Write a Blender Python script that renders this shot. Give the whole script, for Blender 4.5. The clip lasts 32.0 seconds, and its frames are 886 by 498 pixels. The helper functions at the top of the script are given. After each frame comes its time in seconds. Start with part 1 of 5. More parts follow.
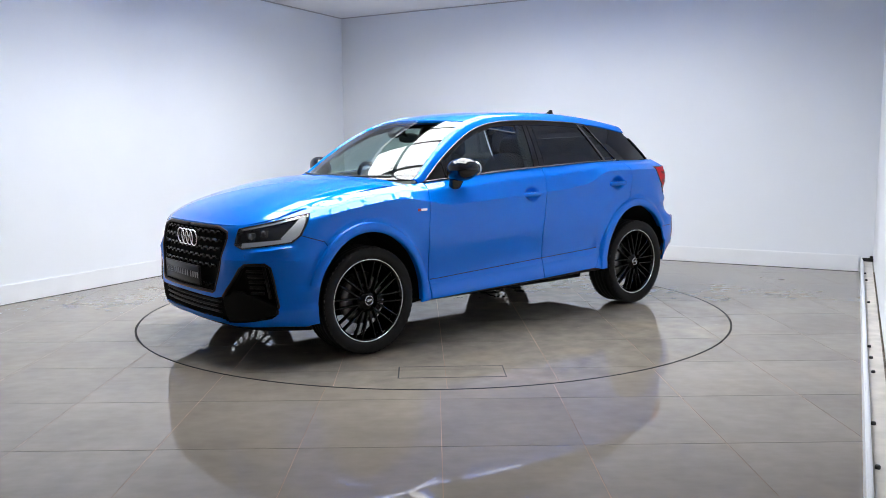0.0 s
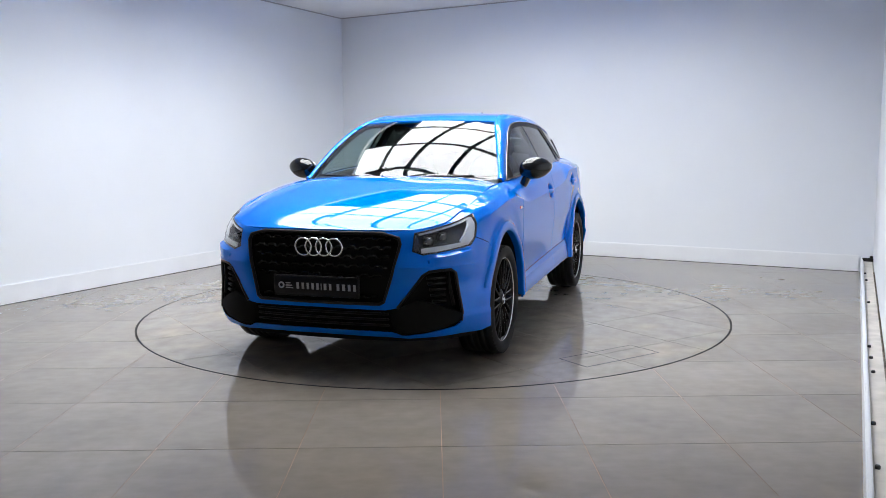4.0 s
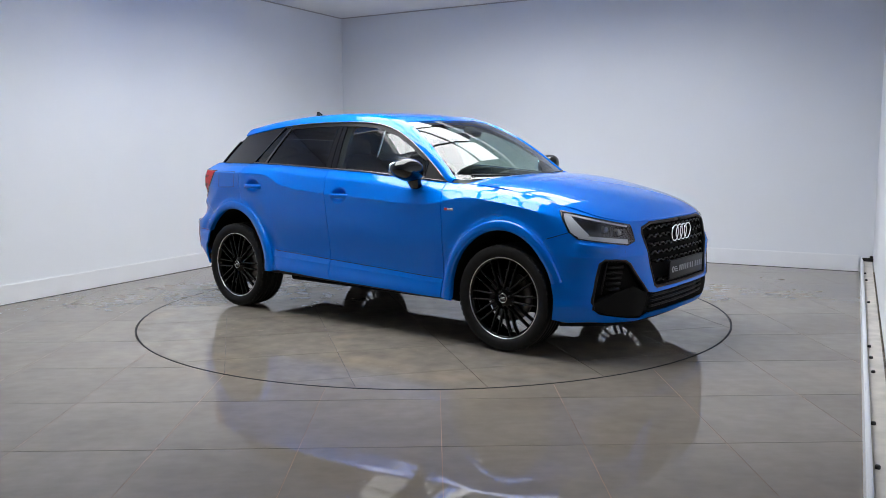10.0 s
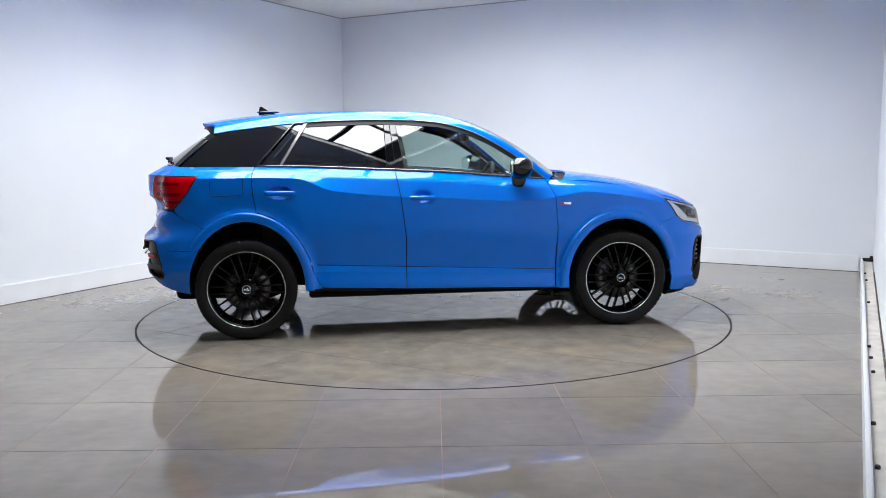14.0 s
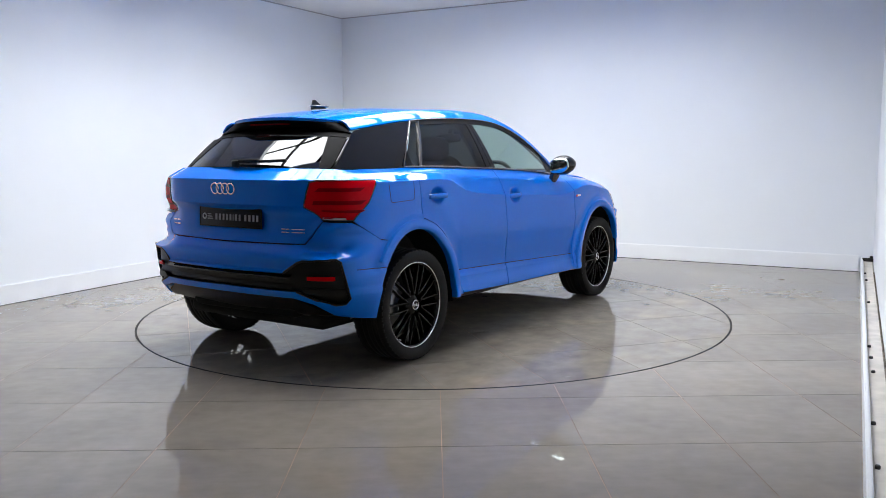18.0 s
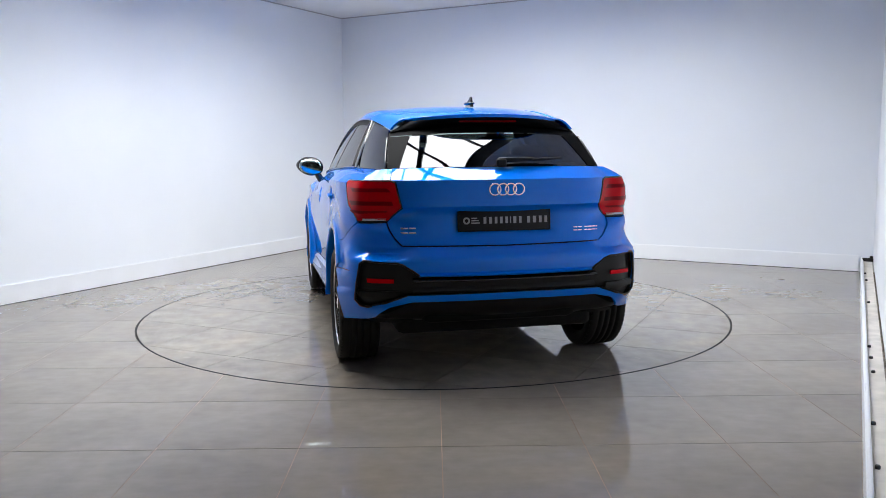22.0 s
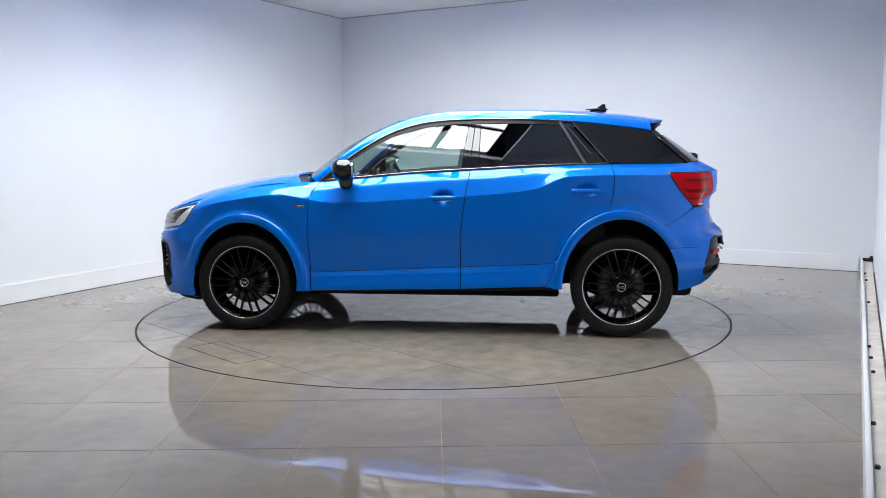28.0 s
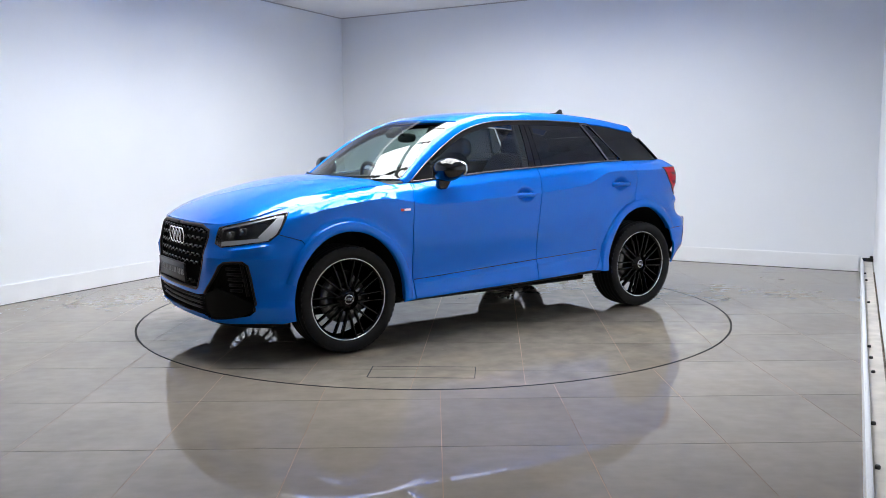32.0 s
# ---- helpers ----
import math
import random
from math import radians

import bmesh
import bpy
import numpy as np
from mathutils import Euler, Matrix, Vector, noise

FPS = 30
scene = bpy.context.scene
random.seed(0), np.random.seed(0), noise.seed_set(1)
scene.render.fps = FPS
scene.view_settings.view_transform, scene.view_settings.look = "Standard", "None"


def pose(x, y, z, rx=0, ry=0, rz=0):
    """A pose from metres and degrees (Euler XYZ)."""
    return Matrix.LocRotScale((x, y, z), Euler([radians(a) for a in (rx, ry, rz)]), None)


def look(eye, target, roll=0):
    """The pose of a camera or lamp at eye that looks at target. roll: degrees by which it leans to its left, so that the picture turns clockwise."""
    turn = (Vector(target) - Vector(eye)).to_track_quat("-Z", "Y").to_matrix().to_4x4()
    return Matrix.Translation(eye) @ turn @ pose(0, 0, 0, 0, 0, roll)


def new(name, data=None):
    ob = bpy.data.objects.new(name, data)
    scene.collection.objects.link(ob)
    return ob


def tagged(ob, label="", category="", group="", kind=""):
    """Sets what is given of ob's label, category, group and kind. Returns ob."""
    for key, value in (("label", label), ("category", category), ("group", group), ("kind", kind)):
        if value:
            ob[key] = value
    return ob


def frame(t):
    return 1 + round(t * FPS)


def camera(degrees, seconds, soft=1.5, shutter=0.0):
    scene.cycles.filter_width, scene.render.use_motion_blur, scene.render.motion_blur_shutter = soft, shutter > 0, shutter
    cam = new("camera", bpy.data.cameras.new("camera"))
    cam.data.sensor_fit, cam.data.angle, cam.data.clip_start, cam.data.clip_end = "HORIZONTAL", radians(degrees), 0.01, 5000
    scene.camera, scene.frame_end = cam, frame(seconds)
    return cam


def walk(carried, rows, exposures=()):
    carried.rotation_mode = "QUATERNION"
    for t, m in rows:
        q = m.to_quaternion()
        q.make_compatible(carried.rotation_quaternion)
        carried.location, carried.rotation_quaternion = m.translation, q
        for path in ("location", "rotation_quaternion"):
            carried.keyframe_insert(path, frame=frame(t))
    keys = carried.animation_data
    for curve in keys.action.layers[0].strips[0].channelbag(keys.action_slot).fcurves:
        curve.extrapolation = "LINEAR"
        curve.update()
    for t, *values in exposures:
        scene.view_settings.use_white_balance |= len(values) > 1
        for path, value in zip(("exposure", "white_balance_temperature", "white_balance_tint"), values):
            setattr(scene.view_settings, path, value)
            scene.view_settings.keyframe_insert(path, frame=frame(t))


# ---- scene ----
cam = camera(55.514, 32.0, soft=0.8)
EYE = (0.0, -6.577, 1.278)
AIM = (EYE[0] + 0.010813, EYE[1] + 0.992524, EYE[2] - 0.121572)
walk(cam, [(0.0, look(EYE, AIM, -0.465)), (32.0, look(EYE, AIM, -0.465))], [(0.0, -0.10, 6500, 10), (3.5, -0.11, 6500, 10), (5.5, -0.54, 6500, 10), (10.2, -0.55, 6500, 10), (11.0, -0.34, 6500, 10), (11.9, -0.10, 6500, 10), (32.0, -0.11, 6500, 10)])

# ---- light: daylight through the translucent roof light over the turntable ----
world = bpy.data.worlds.new("world")
scene.world = world
world.use_nodes = True
world.node_tree.nodes["Background"].inputs[0].default_value = (0.75, 0.85, 1.0, 1)
world.node_tree.nodes["Background"].inputs[1].default_value = 0.3
SKY_GLOW = 14.2

# room axes: along the side walls and across the room, from the far corner
CORNER = Vector((-1.20, 4.90, 0))
UP_ROOM = Vector((0.460, 0.888, 0)).normalized()
ACROSS = Vector((0.861, -0.508, 0)).normalized()
CEIL = 2.97
ROOM_W = 6.30


def room(away, across, z=0.0):
    """A place in the room: metres from the far wall, metres from the long wall, height."""
    return CORNER - UP_ROOM * away + ACROSS * across + Vector((0, 0, z))


# ---- materials ----
def mat(name, color, rough=0.5, metal=0.0, coat=0.0, noise_scale=0.0, noise_amt=0.0, bump=0.0, bump_scale=200.0, spec=0.5, rough_var=0.0):
    m = bpy.data.materials.new(name)
    m.use_nodes = True
    nt = m.node_tree
    b = nt.nodes["Principled BSDF"]
    b.inputs["Base Color"].default_value = (*color, 1)
    b.inputs["Roughness"].default_value = rough
    b.inputs["Metallic"].default_value = metal
    b.inputs["Coat Weight"].default_value = coat
    b.inputs["Coat Roughness"].default_value = 0.02
    b.inputs["Specular IOR Level"].default_value = spec
    if noise_scale or bump:
        tc = nt.nodes.new("ShaderNodeTexCoord")
    if noise_scale:
        n = nt.nodes.new("ShaderNodeTexNoise")
        n.inputs["Scale"].default_value = noise_scale
        n.inputs["Detail"].default_value = 5
        nt.links.new(tc.outputs["Object"], n.inputs["Vector"])
        r = nt.nodes.new("ShaderNodeMapRange")
        r.inputs[1].default_value, r.inputs[2].default_value = 0.3, 0.7
        r.inputs[3].default_value, r.inputs[4].default_value = 1 - noise_amt, 1 + noise_amt
        nt.links.new(n.outputs["Fac"], r.inputs[0])
        mx = nt.nodes.new("ShaderNodeMix")
        mx.data_type, mx.blend_type = "RGBA", "MULTIPLY"
        mx.inputs["Factor"].default_value = 1
        mx.inputs["A"].default_value = (*color, 1)
        nt.links.new(r.outputs[0], mx.inputs["B"])
        nt.links.new(mx.outputs["Result"], b.inputs["Base Color"])
        if rough_var:
            r2 = nt.nodes.new("ShaderNodeMapRange")
            r2.inputs[1].default_value, r2.inputs[2].default_value = 0.3, 0.7
            r2.inputs[3].default_value, r2.inputs[4].default_value = rough - rough_var, rough + rough_var
            nt.links.new(n.outputs["Fac"], r2.inputs[0])
            nt.links.new(r2.outputs[0], b.inputs["Roughness"])
    if bump:
        n2 = nt.nodes.new("ShaderNodeTexNoise")
        n2.inputs["Scale"].default_value = bump_scale
        n2.inputs["Detail"].default_value = 4
        nt.links.new(tc.outputs["Object"], n2.inputs["Vector"])
        bp = nt.nodes.new("ShaderNodeBump")
        bp.inputs["Strength"].default_value = bump
        bp.inputs["Distance"].default_value = 0.002
        nt.links.new(n2.outputs["Fac"], bp.inputs["Height"])
        nt.links.new(bp.outputs[0], b.inputs["Normal"])
    return m


def glow(name, color, strength):
    m = bpy.data.materials.new(name)
    m.use_nodes = True
    nt = m.node_tree
    nt.nodes.remove(nt.nodes["Principled BSDF"])
    e = nt.nodes.new("ShaderNodeEmission")
    e.inputs[0].default_value = (*color, 1)
    e.inputs[1].default_value = strength
    nt.links.new(e.outputs[0], nt.nodes["Material Output"].inputs[0])
    return m


def pane(name, tint, ior=1.85):
    """Thin glass: clear with a tint, and a mirror gloss that grows at grazing angles."""
    m = bpy.data.materials.new(name)
    m.use_nodes = True
    nt = m.node_tree
    nt.nodes.remove(nt.nodes["Principled BSDF"])
    tr = nt.nodes.new("ShaderNodeBsdfTransparent")
    tr.inputs[0].default_value = (*tint, 1)
    gl = nt.nodes.new("ShaderNodeBsdfGlossy")
    gl.inputs["Roughness"].default_value = 0.0
    r0 = ((ior - 1) / (ior + 1)) ** 2
    lw = nt.nodes.new("ShaderNodeLayerWeight")
    lw.inputs[0].default_value = 0.5
    pw = nt.nodes.new("ShaderNodeMath")
    pw.operation = "POWER"
    pw.inputs[1].default_value = 5.0
    fr = nt.nodes.new("ShaderNodeMath")
    fr.operation = "MULTIPLY_ADD"
    fr.inputs[1].default_value, fr.inputs[2].default_value = 1 - r0, r0
    nt.links.new(lw.outputs["Facing"], pw.inputs[0])
    nt.links.new(pw.outputs[0], fr.inputs[0])
    mx = nt.nodes.new("ShaderNodeMixShader")
    nt.links.new(fr.outputs[0], mx.inputs[0])
    nt.links.new(tr.outputs[0], mx.inputs[1])
    nt.links.new(gl.outputs[0], mx.inputs[2])
    nt.links.new(mx.outputs[0], nt.nodes["Material Output"].inputs[0])
    return m


def tile_mat(name, base, stain_amt):
    """Polished grey porcelain: cloudy tone, brownish stains, scuffed gloss, a little change from tile to tile."""
    m = mat(name, base, 0.1, noise_scale=1.3, noise_amt=0.10, spec=0.31)
    nt = m.node_tree
    b = nt.nodes["Principled BSDF"]
    tc = nt.nodes.new("ShaderNodeTexCoord")
    geo = nt.nodes.new("ShaderNodeNewGeometry")
    big = nt.nodes.new("ShaderNodeTexNoise")
    big.inputs["Scale"].default_value, big.inputs["Detail"].default_value = 1.7, 3
    fine = nt.nodes.new("ShaderNodeTexNoise")
    fine.inputs["Scale"].default_value, fine.inputs["Detail"].default_value = 7, 7
    fine.label = "grain"
    src = tc.outputs["Object"] if stain_amt > 0.3 else geo.outputs["Position"]
    for n in (big, fine):
        nt.links.new(src, n.inputs["Vector"])
    info = nt.nodes.new("ShaderNodeObjectInfo")
    ramp = nt.nodes.new("ShaderNodeMapRange")
    ramp.inputs[1].default_value, ramp.inputs[2].default_value = 0.52, 0.72
    ramp.inputs[3].default_value, ramp.inputs[4].default_value = 0.0, stain_amt
    nt.links.new(big.outputs["Fac"], ramp.inputs[0])
    mx = nt.nodes.new("ShaderNodeMix")
    mx.data_type, mx.blend_type = "RGBA", "MIX"
    nt.links.new(ramp.outputs[0], mx.inputs["Factor"])
    old = b.inputs["Base Color"].links[0].from_socket
    nt.links.new(old, mx.inputs["A"])
    mx.inputs["B"].default_value = (base[0] * 1.35, base[1] * 1.18, base[2] * 1.0, 1)
    gr = nt.nodes.new("ShaderNodeMapRange")
    gr.inputs[1].default_value, gr.inputs[2].default_value = 0.3, 0.7
    gr.inputs[3].default_value, gr.inputs[4].default_value = (0.84, 1.14) if stain_amt > 0.3 else (0.93, 1.07)
    nt.links.new(fine.outputs["Fac"], gr.inputs[0])
    rn = nt.nodes.new("ShaderNodeMapRange")
    rn.inputs[3].default_value, rn.inputs[4].default_value = 0.95, 1.05
    nt.links.new(info.outputs["Random"], rn.inputs[0])
    mu = nt.nodes.new("ShaderNodeMath")
    mu.operation = "MULTIPLY"
    nt.links.new(gr.outputs[0], mu.inputs[0])
    nt.links.new(rn.outputs[0], mu.inputs[1])
    # fine wiping streaks
    mp = nt.nodes.new("ShaderNodeMapping")
    mp.inputs["Scale"].default_value = (7.0, 26.0, 1.0)
    mp.inputs["Rotation"].default_value = (0, 0, 0.12)
    nt.links.new(src, mp.inputs["Vector"])
    wipe = nt.nodes.new("ShaderNodeTexNoise")
    wipe.inputs["Scale"].default_value, wipe.inputs["Detail"].default_value = 1.0, 6
    wipe.label = "streaks"
    nt.links.new(mp.outputs[0], wipe.inputs["Vector"])
    wr_ = nt.nodes.new("ShaderNodeMapRange")
    wr_.inputs[1].default_value, wr_.inputs[2].default_value = 0.3, 0.7
    wr_.inputs[3].default_value, wr_.inputs[4].default_value = 0.97, 1.03
    nt.links.new(wipe.outputs["Fac"], wr_.inputs[0])
    mu2 = nt.nodes.new("ShaderNodeMath")
    mu2.operation = "MULTIPLY"
    nt.links.new(mu.outputs[0], mu2.inputs[0])
    nt.links.new(wr_.outputs[0], mu2.inputs[1])
    mu = mu2
    m2 = nt.nodes.new("ShaderNodeMix")
    m2.data_type, m2.blend_type = "RGBA", "MULTIPLY"
    m2.inputs["Factor"].default_value = 1
    nt.links.new(mx.outputs["Result"], m2.inputs["A"])
    nt.links.new(mu.outputs[0], m2.inputs["B"])
    nt.links.new(m2.outputs["Result"], b.inputs["Base Color"])
    b.inputs["Roughness"].default_value = 0.03
    # pale specks and scuffs
    dots = nt.nodes.new("ShaderNodeTexNoise")
    dots.inputs["Scale"].default_value, dots.inputs["Detail"].default_value = 11, 4
    nt.links.new(src, dots.inputs["Vector"])
    dr = nt.nodes.new("ShaderNodeMapRange")
    dr.inputs[1].default_value, dr.inputs[2].default_value = 0.66, 0.72
    dr.inputs[3].default_value, dr.inputs[4].default_value = 0.0, stain_amt if stain_amt > 0.3 else 0.0
    nt.links.new(dots.outputs["Fac"], dr.inputs[0])
    m3 = nt.nodes.new("ShaderNodeMix")
    m3.data_type, m3.blend_type = "RGBA", "MIX"
    nt.links.new(dr.outputs[0], m3.inputs["Factor"])
    nt.links.new(m2.outputs["Result"], m3.inputs["A"])
    m3.inputs["B"].default_value = (base[0] * 1.35, base[1] * 1.33, base[2] * 1.3, 1)
    nt.links.new(m3.outputs["Result"], b.inputs["Base Color"])
    if stain_amt < 0.3:  # the plain floor is only softly cloudy
        fine.inputs["Scale"].default_value = 10
        for n in nt.nodes:
            if n.type == "TEX_NOISE" and n.label not in ("streaks", "grain"):
                n.inputs["Detail"].default_value = 1.0
                nt.links.new(geo.outputs["Position"], n.inputs["Vector"])
    return m


# grey of the unseen back wall, set to limit the light it throws on the car
BACK_WALL = mat("back_wall_bounce_grey", (0.62, 0.635, 0.65), 0.6, noise_scale=0.7, noise_amt=0.05)
WALL = mat("wall_paint", (0.835, 0.862, 0.90), 0.55, noise_scale=0.7, noise_amt=0.03)
SKIRT = mat("skirting_paint", (0.87, 0.885, 0.91), 0.35, noise_scale=3, noise_amt=0.03)
CEILM = mat("ceiling_paint", (0.87, 0.88, 0.91), 0.6, noise_scale=1.2, noise_amt=0.05)
GROUT = mat("dark_grout", (0.085, 0.070, 0.060), 0.8, noise_scale=6, noise_amt=0.5)
TILE = tile_mat("floor_tile", (0.240, 0.212, 0.178), 0.16)
DISC_TILE = tile_mat("turntable_tile", (0.238, 0.213, 0.180), 0.5)
STEEL_EDGE = mat("dark_steel_edge", (0.006, 0.006, 0.006), 0.6, 0.0, spec=0.2)
SHELF = mat("dusty_cream_paint", (0.62, 0.58, 0.52), 0.6, noise_scale=9, noise_amt=0.15)
BOLT = mat("black_bolt", (0.012, 0.012, 0.012), 0.5)
BAR = mat("dark_roof_bar", (0.012, 0.014, 0.02), 0.45)
# added grading of the panes' glow by row and column, to even out the walls
DAYLIGHT = [[glow("daylit_roof_panel", (0.96, 0.98, 1.0), SKY_GLOW * k * q) for k in (0.94, 0.98, 1.02, 1.05)] for q in (0.85, 0.95, 1.02, 1.06, 1.10)]

BLUE = mat("bright_blue_car_paint", (0.0, 0.172, 0.74), 0.42, 0.28, 1.0, spec=0.0, noise_scale=2.0, noise_amt=0.01)
BLUE.node_tree.nodes["Principled BSDF"].inputs["Coat IOR"].default_value = 1.45
BLUE.node_tree.nodes["Principled BSDF"].inputs["Coat Roughness"].default_value = 0.008
BLUE.node_tree.nodes["Principled BSDF"].inputs["Specular Tint"].default_value = (0.05, 0.4, 1.0, 1)
GLOSS_BLACK = mat("gloss_black_plastic", (0.004, 0.004, 0.0045), 0.03, spec=0.65)
SATIN_BLACK = mat("satin_black_plastic", (0.007, 0.007, 0.0075), 0.42, spec=0.25, noise_scale=30, noise_amt=0.1)
GRILLE_BLACK = mat("black_grille_plastic", (0.004, 0.004, 0.0045), 0.22, spec=0.16)
DULL_BLACK = mat("dull_black_plastic", (0.004, 0.004, 0.0045), 0.4, spec=0.03)
MATT_BLACK = mat("matt_black_underbody", (0.006, 0.006, 0.006), 0.85, spec=0.2)
RUBBER = mat("tyre_rubber", (0.008, 0.008, 0.008), 0.7, spec=0.3, noise_scale=30, noise_amt=0.2, bump=0.3, bump_scale=150)
RIM_BLACK = mat("black_alloy", (0.0025, 0.0025, 0.0025), 0.08, 0.0, 0.0, spec=0.17)
MACHINED = mat("machined_silver_alloy", (0.82, 0.82, 0.83), 0.16, 1.0)
CHROME = mat("chrome", (0.88, 0.88, 0.89), 0.08, 1.0)
DARK_TRIM = mat("dark_window_trim", (0.25, 0.24, 0.24), 0.25, 0.9)
BRAKE = mat("brake_steel", (0.22, 0.215, 0.21), 0.35, 1.0, noise_scale=20, noise_amt=0.15)
CLEAR_GLASS = pane("clear_green_glass", (0.62, 0.74, 0.70))
TINT_GLASS = pane("dark_privacy_glass", (0.06, 0.07, 0.07))
LENS = pane("clear_lamp_lens", (0.93, 0.95, 0.96))
RED_LENS = mat("red_lamp_plastic", (0.58, 0.0, 0.004), 0.05, spec=0.15)
DEEP_RED = mat("deep_red_lamp_plastic", (0.20, 0.0, 0.002), 0.06, spec=0.1)
LAMP_GREY = mat("grey_lamp_housing", (0.035, 0.036, 0.038), 0.3, 0.3)
LAMP_WHITE = mat("white_light_guide", (0.78, 0.79, 0.81), 0.25, 0.0)
SEAT = mat("dark_seat_fabric", (0.018, 0.018, 0.020), 0.8, noise_scale=60, noise_amt=0.2)
INTERIOR = mat("dark_interior_plastic", (0.016, 0.016, 0.018), 0.6)
PLATE = mat("black_plate", (0.008, 0.008, 0.011), 0.3, spec=0.2)
LETTER = mat("pale_plate_letter", (0.36, 0.37, 0.39), 0.5)
MIRROR = mat("mirror_glass", (0.75, 0.85, 0.82), 0.02, 1.0)


# ---- mesh helpers ----
def mesh_of(name, bm, material, smooth=True):
    me = bpy.data.meshes.new(name)
    if smooth:
        for f in bm.faces:
            f.smooth = True
    bm.to_mesh(me)
    bm.free()
    me.materials.append(material)
    return me


def part(name, bm, material, parent=None, label="", smooth=True):
    ob = new(name, mesh_of(name, bm, material, smooth))
    if parent:
        ob.parent = parent
    if label:
        tagged(ob, label)
    return ob


def slab(bm, pts, z0, z1):
    """An upright prism over the plan outline pts."""
    n = len(pts)
    lo = [bm.verts.new((p[0], p[1], z0)) for p in pts]
    hi = [bm.verts.new((p[0], p[1], z1)) for p in pts]
    bm.faces.new(hi)
    bm.faces.new(lo[::-1])
    for i in range(n):
        j = (i + 1) % n
        bm.faces.new((lo[i], lo[j], hi[j], hi[i]))
    bmesh.ops.recalc_face_normals(bm, faces=bm.faces[:])
    return bm


def box(bm, size, centre, bevel=0.0, turn=None, segs=2):
    """Adds a box, rounded by bevel."""
    m = Matrix.Translation(centre) @ (turn or Matrix()) @ Matrix.Diagonal((*size, 1))
    b2 = bmesh.new()
    bmesh.ops.create_cube(b2, size=1, matrix=m)
    if bevel:
        bmesh.ops.bevel(b2, geom=b2.edges[:], offset=bevel, segments=segs, affect="EDGES", profile=0.5)
    me = bpy.data.meshes.new("t")
    b2.to_mesh(me)
    b2.free()
    bm.from_mesh(me)
    bpy.data.meshes.remove(me)
    return bm


def lathe(bm, prof, n=48, axis="y", close=False):
    """Turns the outline (radius, along) round an axis."""
    rings = []
    for r, a in prof:
        ring = []
        for i in range(n):
            t = 2 * math.pi * i / n
            p = (r * math.cos(t), a, r * math.sin(t)) if axis == "y" else (r * math.cos(t), r * math.sin(t), a)
            ring.append(bm.verts.new(p))
        rings.append(ring)
    pairs = list(zip(rings, rings[1:])) + ([(rings[-1], rings[0])] if close else [])
    for a, b in pairs:
        for i in range(n):
            j = (i + 1) % n
            bm.faces.new((a[i], a[j], b[j], b[i]))
    bmesh.ops.recalc_face_normals(bm, faces=bm.faces[:])
    return bm


def tube(bm, pts, r, n=8):
    """A round bar along pts."""
    rings = []
    for i, p in enumerate(pts):
        p = Vector(p)
        a, b = Vector(pts[max(i - 1, 0)]), Vector(pts[min(i + 1, len(pts) - 1)])
        d = (b - a).normalized()
        u = d.orthogonal().normalized() if i == 0 else (u - d * u.dot(d)).normalized()
        v = d.cross(u)
        rings.append([bm.verts.new(p + r * (math.cos(2 * math.pi * k / n) * u + math.sin(2 * math.pi * k / n) * v)) for k in range(n)])
    for a, b in zip(rings, rings[1:]):
        for i in range(n):
            j = (i + 1) % n
            bm.faces.new((a[i], a[j], b[j], b[i]))
    bm.faces.new(rings[0][::-1])
    bm.faces.new(rings[-1])
    bmesh.ops.recalc_face_normals(bm, faces=bm.faces[:])
    return bm


# ---- the room ----
def wall(name, a0, c0, a1, c1, thick, z0, z1, material, label):
    """A wall from one place of the plan to another; thick goes outward to the right of its run."""
    p, q = room(a0, c0), room(a1, c1)
    d = (q - p).normalized()
    out = Vector((d.y, -d.x, 0)) * thick
    ob = part(name, slab(bmesh.new(), [p, q, q + out, p + out], z0, z1), material, smooth=False)
    return tagged(ob, label, "wall", kind="structure")


ROOM_L = 13.0
RIGHT_W = ROOM_W + 0.40


def side(away):
    """Across the room to the kerb, which runs a little askew."""
    return 6.328 + 0.0112 * away


wall("wall_long", ROOM_L, 0, -0.2, 0, -0.2, 0, 3.6, WALL, "plain white painted long wall of the photo studio")
wall("wall_far", 0, 0, 0, RIGHT_W + 0.4, -0.2, 0, 3.6, WALL, "plain white painted far wall of the photo studio")
wall("wall_side", -0.2, side(-0.2) + 0.110, ROOM_L, side(ROOM_L) + 0.110, -0.2, 0, 3.6, WALL, "plain white wall behind a ledge with a track")
# unseen wall, added to close the room and temper the bounced light
wall("wall_behind", ROOM_L, -0.2, ROOM_L, RIGHT_W + 0.4, 0.2, 0, 3.6, BACK_WALL, "unseen wall added behind the camera, its grey set to limit bounced light")


def strip(name, a0, c0, a1, c1, depth, z0, z1, material, label, category="trim"):
    p, q = room(a0, c0), room(a1, c1)
    d = (q - p).normalized()
    out = Vector((d.y, -d.x, 0)) * depth
    bm = slab(bmesh.new(), [p, q, q + out, p + out], z0, z1)
    bmesh.ops.bevel(bm, geom=[e for e in bm.edges if all(v.co.z > z1 - 1e-4 for v in e.verts)], offset=0.006, segments=2, affect="EDGES")
    return tagged(part(name, bm, material, smooth=False), label, category, kind="structure")


strip("baseboard", ROOM_L, 0.0, 0.0, 0.0, 0.018, 0.0, 0.165, SKIRT, "white painted skirting board of the long wall", "baseboard")
